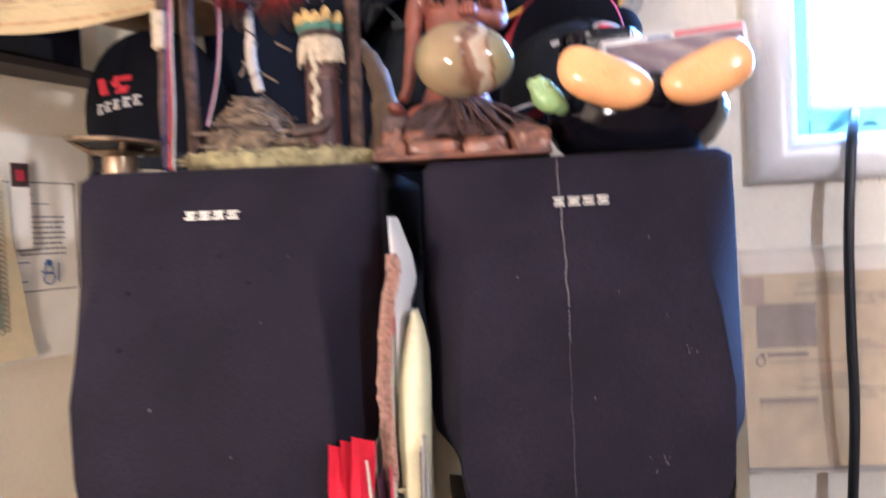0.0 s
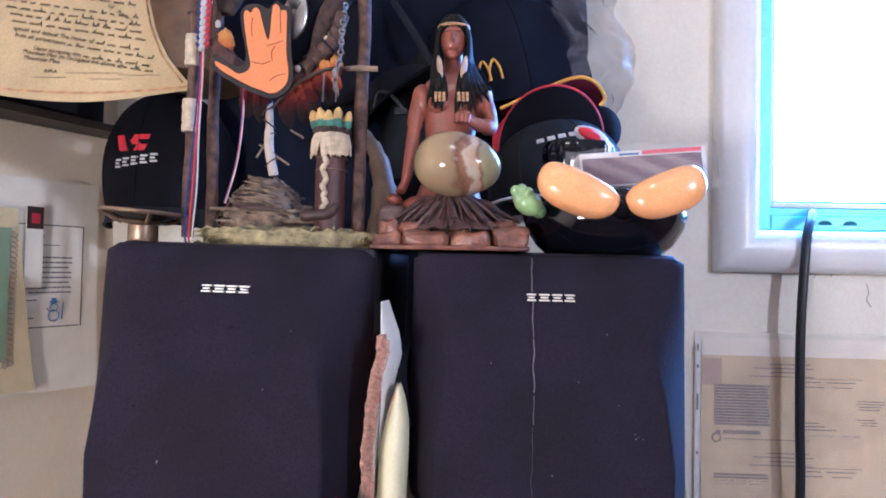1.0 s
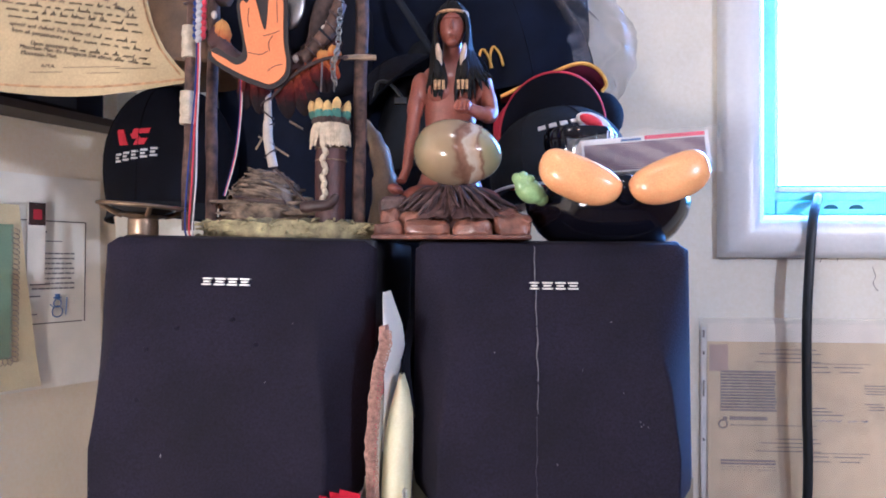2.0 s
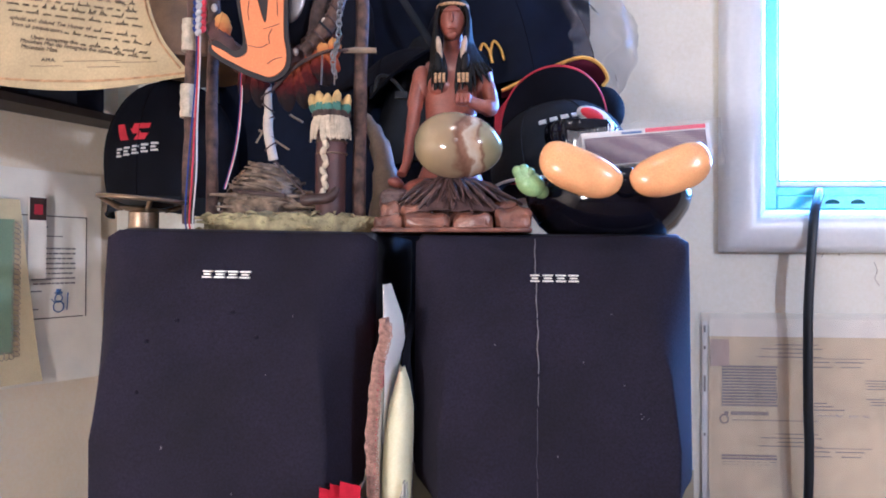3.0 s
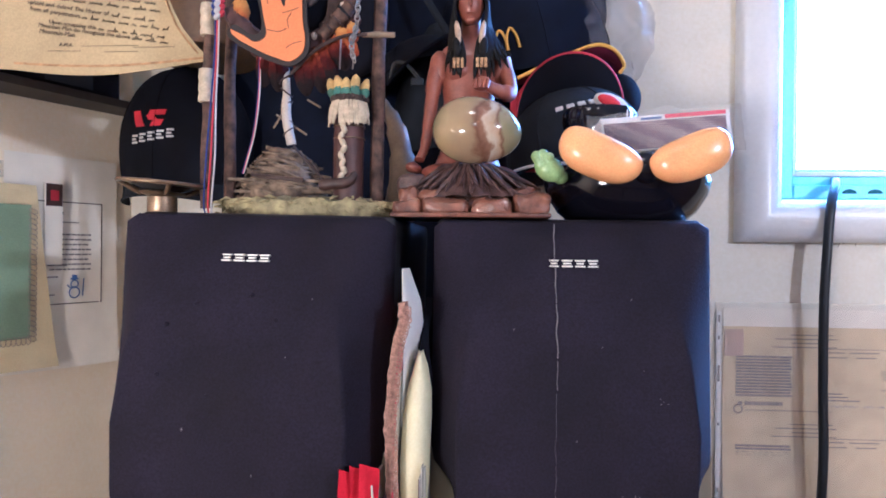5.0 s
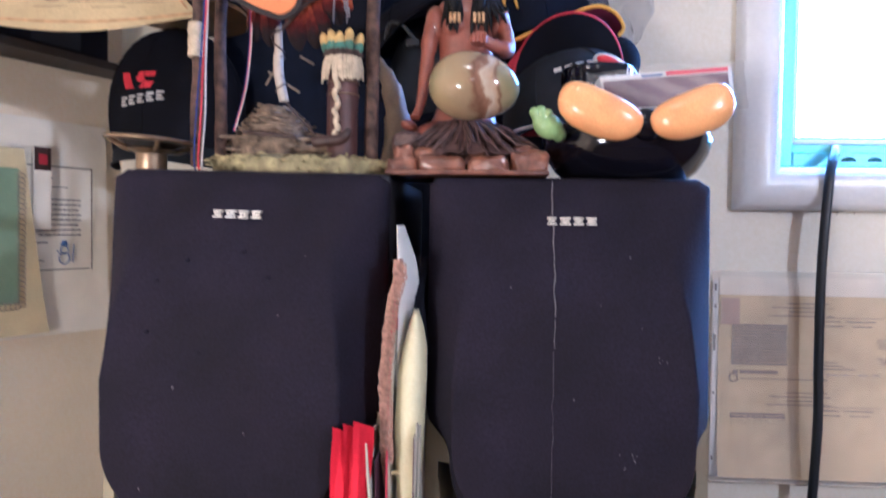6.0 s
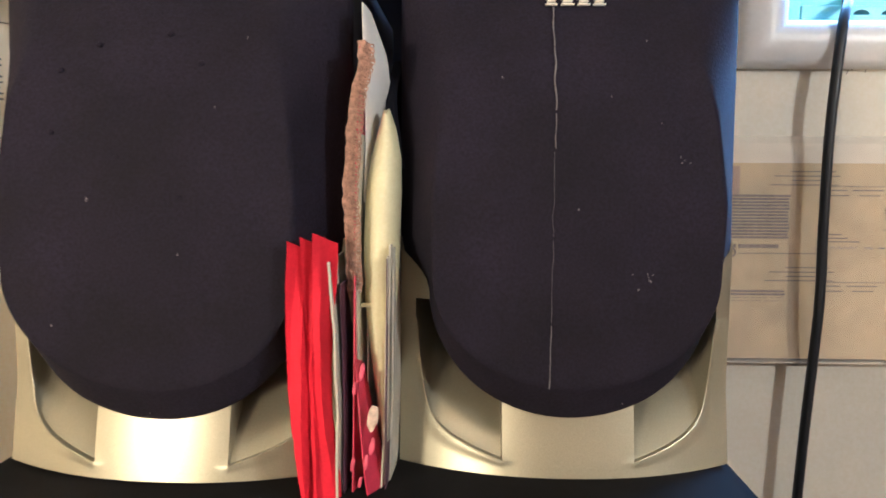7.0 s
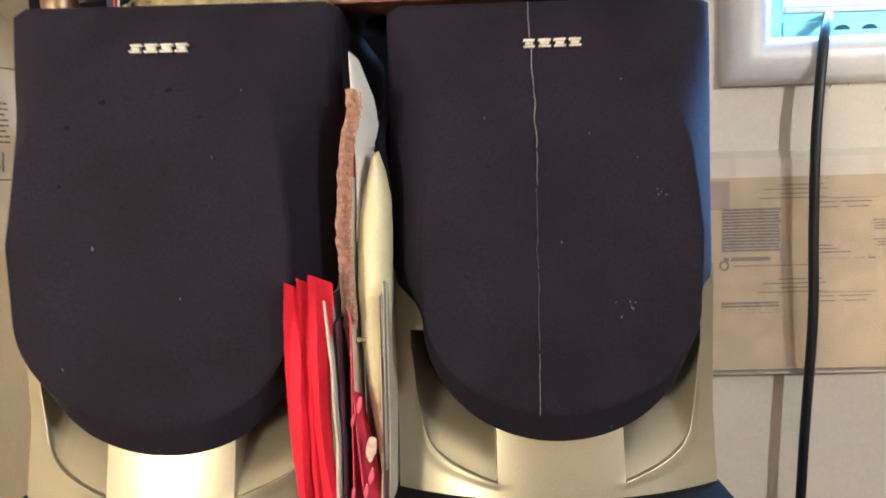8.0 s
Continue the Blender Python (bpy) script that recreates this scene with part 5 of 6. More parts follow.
for t in (0.0, 0.2, 0.4, 0.6, 0.8, 1.0):
    skirt.append([Vector((0.024 + lerp(0.017, 0.050, t) * math.cos(a) * (1 + 0.06 * noise.noise((math.cos(a) * 9, math.sin(a) * 9, t))), 0.059 + lerp(0.014, 0.036, t) * math.sin(a) * (1 + 0.10 * noise.noise((math.cos(a) * 12, math.sin(a) * 12, 4))), lerp(1.3775, SPT + 0.018, t ** 0.85))) for a in (2 * math.pi * k / 90 for k in range(90))])
rings(b, skirt, 5)
for k in range(150):
    a = lerp(math.pi * 0.96, math.pi * 2.04, (k % 75) / 74) + r3.uniform(-0.05, 0.05)
    c = Vector((0.024, 0.056, 1.376))
    rr = r3.uniform(0.030, 0.040) if k < 75 else r3.uniform(0.036, 0.047)
    tip = Vector((0.024 + rr * 1.30 * math.cos(a), 0.062 + rr * 0.90 * math.sin(a), SPT + r3.uniform(0.014, 0.028)))
    fat2 = r3.uniform(0.6, 1.1)
    tube(b, smooth_path([c + Vector((0.017 * math.cos(a), 0.015 * math.sin(a), 0.004)), (c + tip) / 2 + Vector((r3.uniform(-0.004, 0.004), r3.uniform(-0.003, 0.003), 0.007 + r3.uniform(-0.003, 0.004))), tip], 4), [w * fat2 for w in (0.0018, 0.0022, 0.0025, 0.0027, 0.0026, 0.0024, 0.0022, 0.0018, 0.0010)], 6, 5)
for v in b.verts:
    if v.co.z < SPT + 0.034 and v.co.y < 0.10:
        v.co += Vector((0, noise.noise(v.co * 210) * 0.0012, noise.noise(v.co * 160) * 0.0016))
for v in b.verts:
    if v.co.z < SPT + 0.0005:
        v.co.z = SPT + 0.0005
for v in b.verts:
    d = v.co.x - 0.0225
    if abs(d) > 0.014:
        v.co.x += (math.copysign(0.014 + (abs(d) - 0.014) * 0.76, d) - d) * step(1.368, 1.40, v.co.z)
single("seated_statue", b, [SKIN, HAIR, BANDM, FEAT_W, ROCK, TWIG], "glazed brown ceramic figure seated on a rocky base", "statue", angle=60)

# onyx egg lying on the twigs
b = bmesh.new()
blob(b, (0, 0, 0), (0.0362, 0.0270, 0.0268), (0, 0, 0), 0, 40, 28)
for v in b.verts:
    v.co.z *= 1 - 0.10 * (v.co.x / 0.036)
    v.co.y *= 1 - 0.10 * (v.co.x / 0.036)
egg = part("onyx_egg", b, ONYX, None, angle=180)
egg.location, egg.rotation_euler = (0.0300, 0.0270, 1.4055), (radians(10), radians(6), radians(-6))
tagged(egg, "polished beige-green onyx egg with brown veins lying on the statue's base", "egg")

# black ceramic dish with two big orange feet, green leaf, matchbox in it
dish = thing("ceramic_dish", (0.150, 0.075, SPT), "glossy black ceramic dish with two big orange feet", "ornament")
part("bowl", lathe(bmesh.new(), [(0.040, 0.0), (0.0455, 0.001), (0.0530, 0.008), (0.0610, 0.022), (0.0640, 0.034), (0.0600, 0.044), (0.0560, 0.046), (0.0540, 0.042), (0.0500, 0.026), (0.030, 0.012), (0.002, 0.010)], (0.157, 0.075, SPT), 56, sx=1.10, sy=0.92), BLACKC, dish, "black glazed bowl")
for cx, ang, sx, ln in ((0.1262, 23, 1, 0.0335), (0.1935, -21, -1, 0.0318)):
    b = bmesh.new()
    blob(b, (0, 0, 0), (0.0340, 0.0130, 0.0170), u=36, v=22)
    for v in b.verts:
        t = v.co.x / 0.0345 * sx
        v.co.z *= 1 - 0.10 * t
        q = v.co.z / 0.0170
        v.co.x = math.copysign(abs(v.co.x / 0.0340) ** 0.74, v.co.x) * ln
        v.co.z = math.copysign(abs(q) ** 0.84, q) * 0.0172 - 0.0030 * (1 - min(1.0, abs(t)) ** 2)
        v.co = Matrix.Rotation(radians(ang), 3, "Y") @ v.co + Vector((cx, 0.010, SPT + 0.0500))
    part("foot", b, FOOT, dish, "orange glazed foot", angle=180)
part("nub", blob(bmesh.new(), (0.162, 0.020, SPT + 0.040), (0.012, 0.010, 0.013)), BLACKC, dish, "black glazed nub")
b = bmesh.new()
blob(b, (0.0880, 0.0240, 1.3745), (0.0125, 0.0085, 0.0098), (0, 28, 0), 0, 24, 18)
for x, z, w in ((0.0755, 1.3880, 0.0040), (0.0812, 1.3895, 0.0044), (0.0872, 1.3872, 0.0040)):
    tube(b, smooth_path([(lerp(x, 0.0870, 0.75), 0.0235, 1.3740), (lerp(x, 0.0870, 0.25), 0.0205, lerp(1.3740, z, 0.6)), (x, 0.0200, z)], 5), [0.0060] * 4 + [w * 1.1] * 4 + [w, w * 0.8, w * 0.35], 12)
blob(b, (0.0970, 0.0300, 1.3690), (0.0065, 0.0090, 0.0060), (0, 30, 0), 0)
part("leaf", b, GREEN, dish, "pale green glazed leaf")
b = bmesh.new()
loops = []
for h, r in ((0.078, 0.0300), (0.090, 0.0330), (0.098, 0.0328), (0.1035, 0.0290), (0.1030, 0.0265), (0.078, 0.0250)):
    loops.append([Vector((0.1390 + (r + 0.0006 * math.sin(a * 14)) * math.cos(a), 0.108 + (r + 0.0006 * math.sin(a * 14)) * 0.8 * math.sin(a), SPT + h)) for a in (2 * math.pi * k / 84 for k in range(84))])
rings(b, loops, caps=False)
tube(b, smooth_path([(0.136, 0.110, SPT + 0.02), (0.136, 0.118, SPT + 0.05), (0.136, 0.122, SPT + 0.078)]), 0.008, 12)
part("rim", b, BLACKC, dish, "raised black glazed rim with fluted edge")
b = bmesh.new()
for x in (0.1595, 0.1620):
    tube(b, [(x, 0.0855, SPT + 0.0855), (x + 0.0003, 0.0850, SPT + 0.0985)], 0.0006, 6)
part("stripe", b, WHTLOGO, dish, "two thin white lines")
mb = thing("matchbox", (0.186, 0.080, 1.39), "large red and white matchbox with striker side lying in the dish", "matchbox")
rotm = Matrix.Translation((0.1865, 0.075, 1.4085)) @ Euler((radians(-6), radians(-5), radians(3))).to_matrix().to_4x4()


def turned(bm, m=rotm):
    bmesh.ops.transform(bm, matrix=m, verts=bm.verts)
    return bm


part("sleeve", turned(box(bmesh.new(), (-0.0540, -0.016, -0.0150), (0.0540, 0.034, 0.0150), 0.0008)), MATCHW, mb, "white cardboard sleeve", smooth=False)
part("striker", turned(box(bmesh.new(), (-0.0515, -0.0166, -0.0135), (0.0500, -0.0158, 0.0100))), MATCHS, mb, "dark dotted striker strip", smooth=False)
part("cover_print", turned(box(bmesh.new(), (0.000, -0.0166, 0.0112), (0.0505, -0.0158, 0.0146))), MATCHR, mb, "red cover print", smooth=False)
part("cover_print", turned(box(bmesh.new(), (-0.020, -0.0166, 0.0112), (-0.003, -0.0158, 0.0130))), BLUEI, mb, "dark blue cover print", smooth=False)
b = bmesh.new()
def wrapf(u, v):
    p = rotm @ Vector((lerp(-0.066, 0.062, u), -0.020 + 0.004 * noise.noise((u * 7, v * 5, 2)), lerp(-0.022, 0.018 + 0.006 * noise.noise((u * 5, 0, 7)), v)))
    return p
sheet(b, wrapf, 24, 8)
wrap = single("plastic_wrap", b, FILM, "loose clear plastic wrap round the matchbox", "plastic wrap")


# ---- dark clothes, caps and bag on the back wall ----
b = bmesh.new()
def drape(u, v):
    z = lerp(1.02, 1.86, v)
    x0, x1 = along([(1.02, -0.30), (1.5, -0.31), (1.86, -0.34)], z), along([(1.02, 0.06), (1.40, 0.08), (1.52, 0.17), (1.62, 0.190), (1.86, 0.175)], z)
    x = lerp(x0, x1, u)
    fold = 0.016 * noise.noise((x * 9 + 0.4 * z, z * 2.5, 1.3)) + 0.007 * noise.noise((x * 26, z * 9, 4.1))
    edge = 0.03 * (2 * u - 1) ** 4
    return Vector((x, 0.388 + fold + edge, z))
sheet(b, drape, 70, 90, 0.006)
single("jacket", b, NAVY, "dark navy jacket hanging in folds on the wall", "jacket")
b = bmesh.new()
def pouch(u, v):
    x, z = lerp(-0.105, 0.005, u), lerp(1.43, 1.60, v)
    return Vector((x + 0.05 * v, 0.352 + 0.035 * (2 * u - 1) ** 2 + 0.02 * (2 * v - 1) ** 2 + 0.008 * noise.noise((u * 3, v * 3, 8)), z + 0.02 * u))
sheet(b, pouch, 24, 24, 0.004)
single("cloth_bag", b, GREYCAP, "slack charcoal cloth bag hanging against the jacket", "bag")
b = tube(bmesh.new(), smooth_path([(-0.070, 0.366, 1.67), (-0.045, 0.350, 1.63), (-0.020, 0.346, 1.59), (0.000, 0.350, 1.56)]), 0.0045, 8, flat=0.4)
single("strap", b, GREYCAP, "grey webbing strap hanging on the jacket", "strap")
b = bmesh.new()
blob(b, (-0.150, 0.372, 1.60), (0.060, 0.016, 0.075), (0, 15, 0), 0, 24, 16, 0.15, 18)
single("glove", b, BLACKCAP, "black knitted lump of clothing hung on the jacket", "clothing")


def cap(name, label, crown_m, visor_m, under_m, trim_m, m, crown=(0.088, 0.098, 0.105), length=0.072, bend=0.020, drop=0.010, brim=True):
    """A baseball cap with six panels, curved visor, piping and button; its front looks along -y."""
    ob = thing(name, (0, 0, 0), label, "cap", "caps hung on the wall")
    b = bmesh.new()
    loops = []
    for j in range(13):
        t = j / 12 * math.pi / 2 * 0.985
        loops.append([Vector((crown[0] * math.cos(t) ** 0.8 * math.cos(a) * (1 - 0.012 * abs(math.sin(3 * a)) ** 8), crown[1] * math.cos(t) ** 0.8 * math.sin(a), crown[2] * math.sin(t) ** 0.9)) for a in (2 * math.pi * k / 60 for k in range(60))])
    rings(b, loops, caps=False)
    part("crown", b, crown_m, ob, angle=80)
    b = bmesh.new()
    for k in range(3):
        a = math.pi * k / 3 + math.pi / 6 * 0 + math.pi / 2
        path = []
        for j in range(-12, 13):
            t = (1 - abs(j) / 12) * math.pi / 2
            s = 1 if j < 0 else -1
            path.append(Vector((crown[0] * 1.004 * math.cos(t) ** 0.8 * math.cos(a) * s, crown[1] * 1.004 * math.cos(t) ** 0.8 * math.sin(a) * s, crown[2] * 1.004 * math.sin(t) ** 0.9)))
        tube(b, path, 0.0008, 5)
    part("seam", b, crown_m, ob)
    part("button", blob(bmesh.new(), (0, 0, crown[2]), (0.007, 0.007, 0.004)), crown_m, ob)
    def vis(u, v):
        a = lerp(math.radians(200), math.radians(340), u)
        reach2 = 1 + length / crown[1] * v * math.sin(math.pi * u) ** 0.45
        x = crown[0] * math.cos(a) * lerp(1, 1.0 + 0.05 * math.sin(math.pi * u), v)
        y = crown[1] * math.sin(a) * reach2
        return Vector((x, y, -drop * v - bend * (x / crown[0]) ** 2 * (0.35 + 0.65 * v) + 0.004))
    if not brim:
        ob.matrix_basis = m
        return ob
    b = sheet(bmesh.new(), vis, 40, 8, 0.0026)
    for f in b.faces:
        f.normal_update()
    bmesh.ops.recalc_face_normals(b, faces=b.faces)
    for f in b.faces:
        f.material_index = 1 if f.normal.z < -0.2 else 0
    part("visor", b, [visor_m, under_m], ob, "curved visor")
    part("piping", tube(bmesh.new(), [vis(i / 40, 1.0) for i in range(41)], 0.0017, 7), trim_m, ob, "piping along the visor")
    ob.matrix_basis = m
    return ob


def on_crown(u, h, crown=(0.088, 0.098, 0.105), out=1.0):
    """A place on the cap's front: u radians to the side, h of its height."""
    t = math.asin(min(1, h) ** (1 / 0.9))
    a = -math.pi / 2 + u
    return Vector((crown[0] * math.cos(t) ** 0.8 * math.cos(a), crown[1] * math.cos(t) ** 0.8 * math.sin(a), crown[2] * math.sin(t) ** 0.9)) * out


def patch(name, ob, quads, m, label, crown=(0.088, 0.098, 0.105)):
    """Raised stitching on a cap's front, out of (u0, u1, h0, h1, slant) pieces."""
    b = bmesh.new()
    for u0, u1, h0, h1, s in quads:
        def f(u, v, u0=u0, u1=u1, h0=h0, h1=h1, s=s):
            return on_crown(lerp(u0, u1, u) + s * v, lerp(h0, h1, v), crown, 1.010)
        sheet(b, f, 4, 4, 0.0012)
    part(name, b, m, ob, label)


def place(loc, rot, s=1.0):
    return Matrix.LocRotScale(loc, Euler([radians(a) for a in rot]), (s, s, s))


# black cap with a red and white front, hanging in the corner over the loudspeaker
c1 = cap("baseball_cap", "black baseball cap with red and white stitched mark", BLACKCAP, GREYCAP, BLACKCAP, GREYCAP, place((-0.361, 0.372, 1.389), (3, 0, -12), 1.0), (0.098, 0.072, 0.155), 0.012, 0.012, 0.016)
cr1 = (0.098, 0.072, 0.155)
patch("red_mark", c1, [(-0.32, -0.16, 0.47, 0.60, -0.14), (-0.07, 0.10, 0.47, 0.52, 0.05), (-0.10, 0.04, 0.52, 0.56, -0.06), (-0.12, 0.16, 0.56, 0.60, 0.02)], REDLOGO, "slanted red stitched bars", cr1)
patch("white_mark", c1, [(-0.38 + k * 0.145, -0.38 + k * 0.145 + 0.105 - q, h0 + 0.010 * k, h0 + 0.016 + 0.010 * k, 0.0) for k in range(5) for h0, q in ((0.335, 0.0), (0.362, 0.035), (0.389, 0.0))], WHTLOGO, "row of white stitched bars", cr1)
for o in c1.children:
    for v in o.data.vertices:
        v.co.x *= 1 - 0.14 * max(0.0, 1 - v.co.z / 0.085) ** 1.3
# dark cap with a yellow mark, red under its visor
c2 = cap("baseball_cap", "black baseball cap with yellow mark and yellow-piped visor", NAVY, NAVY, REDTRIM, YELTRIM, place((0.086, 0.425, 1.545), (4, -13, 14), 1.0), (0.120, 0.105, 0.150), 0.060, 0.020, 0.004, False)
BRIM_OUT = ((0.0714, 1.5164), (0.0964, 1.5282), (0.1243, 1.5407), (0.1521, 1.5526), (0.1716, 1.5554), (0.1883, 1.5470), (0.1974, 1.5310), (0.1918, 1.5212))
BRIM_IN = ((0.0720, 1.5128), (0.0978, 1.5199), (0.1229, 1.5285), (0.1480, 1.5343), (0.1659, 1.5343), (0.1781, 1.5300), (0.1874, 1.5242), (0.1931, 1.5242))
outer_edge = smooth_path([(x, 0.310, z) for x, z in BRIM_OUT], 6)
inner_edge = smooth_path([(x, 0.335, z) for x, z in BRIM_IN], 6)
back = c2.matrix_basis.inverted()


def brimf(u, v):
    i = min(len(outer_edge) - 1, round(u * (len(outer_edge) - 1)))
    p = outer_edge[i].lerp(inner_edge[i], v)
    return back @ (p + Vector((0, -0.006 * math.sin(math.pi * v), 0)))


part("visor", sheet(bmesh.new(), brimf, len(outer_edge) - 1, 8, 0.0024), DARKRED, c2, "visor with dark red underside")
part("piping", tube(bmesh.new(), [back @ p for p in outer_edge], 0.0022, 8), YELTRIM, c2, "yellow piping along the visor")
b = bmesh.new()
for u0 in (-0.54, -0.42):
    tube(b, smooth_path([on_crown(u0, 0.17, (0.120, 0.105, 0.150), 1.008), on_crown(u0 + 0.015, 0.27, (0.120, 0.105, 0.150), 1.012), on_crown(u0 + 0.065, 0.335, (0.120, 0.105, 0.150), 1.012), on_crown(u0 + 0.115, 0.27, (0.120, 0.105, 0.150), 1.012), on_crown(u0 + 0.13, 0.17, (0.120, 0.105, 0.150), 1.008)], 5), 0.0017, 7)
part("yellow_mark", b, YELTRIM, c2, "two yellow stitched humps")
# cap stood on its crown: black underside of the visor, red edge
b = bmesh.new()
def arch(u, v):
    a = lerp(math.radians(180), math.radians(0), u)
    r = lerp(0.25, 1.0, v)
    return Vector((0.128 + 0.058 * r * math.cos(a) + 0.012 * math.sin(a) * r, 0.250 + 0.022 * math.cos(a) ** 2 * r - 0.010 * v, 1.448 + 0.077 * r * math.sin(a) ** 0.75 + 0.010 * math.cos(a) * -1 * r))
c3 = thing("baseball_cap", (0.125, 0.33, 1.40), "black cap with red-edged visor turned up", "cap", "caps hung on the wall")
part("visor", sheet(b, arch, 36, 8, 0.0028), BLACKCAP, c3, "black visor turned up")
part("piping", tube(bmesh.new(), [arch(i / 40, 1.0) for i in range(41)], 0.0028, 8), REDTRIM, c3, "red visor edge")
b = bmesh.new()
def fill(u, v):
    x = lerp(0.062, 0.150, u)
    return Vector((x, 0.275 + 0.02 * u, lerp(1.40, 1.48 + 0.05 * math.sin(u * 2.4), v)))
sheet(b, fill, 12, 8, 0.004)
blob(b, (0.130, 0.325, 1.465), (0.065, 0.050, 0.060), (0, 20, 0), 0, 24, 16)
part("crown", b, [REDTRIM], c3, "dull red crown")
# charcoal cap in front, white bars and a red and white emblem
c4 = cap("baseball_cap", "charcoal baseball cap with white bars and red emblem", GREYCAP, GREYCAP, BLACKCAP, WHTLOGO, place((0.142, 0.270, 1.405), (4, -14, -34), 0.92), (0.088, 0.092, 0.095), 0.060, 0.024, 0.012)
cr4 = (0.088, 0.092, 0.095)
patch("white_mark", c4, [(0.30 + k * 0.17, 0.30 + k * 0.17 + 0.115, 0.585, 0.635, 0.0) for k in range(4)], WHTLOGO, "row of white stitched bars", cr4)
b = bmesh.new()
for p, r, mi in (((0.166, 0.205, 1.463), (0.020, 0.006, 0.010), 1), ((0.163, 0.201, 1.465), (0.013, 0.006, 0.006), 0), ((0.173, 0.202, 1.457), (0.010, 0.006, 0.004), 0)):
    blob(b, p, r, (0, 25, 0), mi, 16, 10)
single("emblem_badge", b, [REDLOGO, WHTLOGO], "red and white cloth emblem on the charcoal cap", "badge")
b = bmesh.new()
blob(b, (0.197, 0.335, 1.496), (0.024, 0.04, 0.030), (0, 0, 0), 0, 20, 14, 0.1, 30)
blob(b, (0.190, 0.370, 1.468), (0.034, 0.05, 0.035), (0, 0, 0), 0, 20, 14, 0.1, 30)
single("knit_hat", b, BLACKCAP, "small black knit hat bunched behind the caps", "hat")
# black cap lying behind the statue, with a buckle
cap("baseball_cap", "black cap with adjusting strap and buckle", BLACKCAP, BLACKCAP, BLACKCAP, BLACKCAP, place((-0.035, 0.335, 1.490), (-30, 10, 30), 0.9), (0.088, 0.092, 0.085), 0.055, 0.022, 0.008)
b = bmesh.new()
tube(b, smooth_path([(-0.075, 0.262, 1.505), (-0.070, 0.255, 1.520), (-0.058, 0.252, 1.520), (-0.046, 0.250, 1.508), (-0.040, 0.250, 1.498)]), 0.0022, 7)
box(b, (-0.050, 0.246, 1.494), (-0.036, 0.251, 1.502), 0.001)
single("buckle_strap", b, CORDM, "shiny black plastic buckle on the black cap", "buckle")
# clear bag hanging at the edge of the jacket
b = bmesh.new()
def bagf(u, v):
    z = lerp(1.520, 1.86, v)
    w = along([(1.52, 0.018), (1.56, 0.040), (1.60, 0.052), (1.64, 0.042), (1.70, 0.045), (1.86, 0.04)], z)
    x = 0.160 + along([(1.52, 0.040), (1.60, 0.032), (1.66, 0.014), (1.86, 0.02)], z) + (u - 0.45) * 2 * w
    return Vector((x + 0.016 * noise.noise((u * 2.5, v * 15, 3)), 0.340 + 0.05 * (u - 0.4) ** 2 + 0.040 * abs(noise.noise((u * 2.6 + v * 5, v * 8 - u * 2, 5))) + 0.014 * abs(noise.noise((u * 6 - v * 9, v * 17, 6))), z + 0.008 * noise.noise((u * 5, v * 3, 1))))
sheet(b, bagf, 36, 60)
single("plastic_bag", b, BAGM, "crumpled clear plastic bag hanging beside the caps", "bag", angle=25)
# tan leather hat on the corner cap
b = bmesh.new()
lathe(b, [(0.085, 0.0), (0.086, 0.004), (0.060, 0.010), (0.056, 0.06), (0.046, 0.10), (0.020, 0.112), (0.002, 0.112)], (-0.345, 0.330, 1.552), 40)
for v in b.verts:
    v.co += Vector((0, 0, 0.012 * noise.noise(v.co * 9)))
single("leather_hat", b, TAN, "tan leather hat resting on the black cap", "hat")

# ---- certificate, shade board and papers at the slanting wall ----
cert = thing("certificate", (-0.43, 0.115, 1.48), "large parchment certificate with handwriting and dark border", "certificate")


def cert_at(x, z, off=0.0):
    lean = 0.10 * (z - 1.48)
    curl = 0.010 * math.sin((x + 0.62) * 9)
    return Vector((x, 0.115 + lean + curl - off, z))


def cert_edge(z):
    """The torn, curling edge of the sheet at height z."""
    return along([(1.480, -0.231), (1.486, -0.226), (1.500, -0.240), (1.520, -0.256), (1.545, -0.269), (1.575, -0.278), (1.62, -0.283), (1.74, -0.29)], z)


b = bmesh.new()
def certf(u, v):
    z = lerp(1.4835, 1.72, v)
    x = lerp(-0.615, cert_edge(z), u)
    z += (0.003 * math.sin(u * 7) - 0.005 * math.sin(math.pi * min(1, max(0, (x + 0.43) / 0.19)))) * (1 - v)
    return cert_at(x, z)
sheet(b, certf, 60, 40, 0.0010)
part("parchment", b, PARCH, cert)
b = bmesh.new()
def bordf(u, v):
    x = lerp(-0.43, -0.229, u)
    z = 1.4885 - 0.005 * math.sin(math.pi * u) + 0.0022 * v + 0.0006 * noise.noise((u * 60, 0, 0))
    return cert_at(x, z, 0.0016)
sheet(b, bordf, 50, 1, 0.0003)
for i in range(16):
    z = lerp(1.494, 1.70, i / 15)
    z2 = lerp(1.494, 1.70, (i + 1) / 15)
    tube(b, [cert_at(cert_edge(z) - 0.004, z, 0.0018), cert_at(cert_edge(z2) - 0.004, z2, 0.0018)], 0.0010, 5)
part("border", b, PARBORD, cert, "dark worn border")
b = bmesh.new()
rw = random.Random(12)


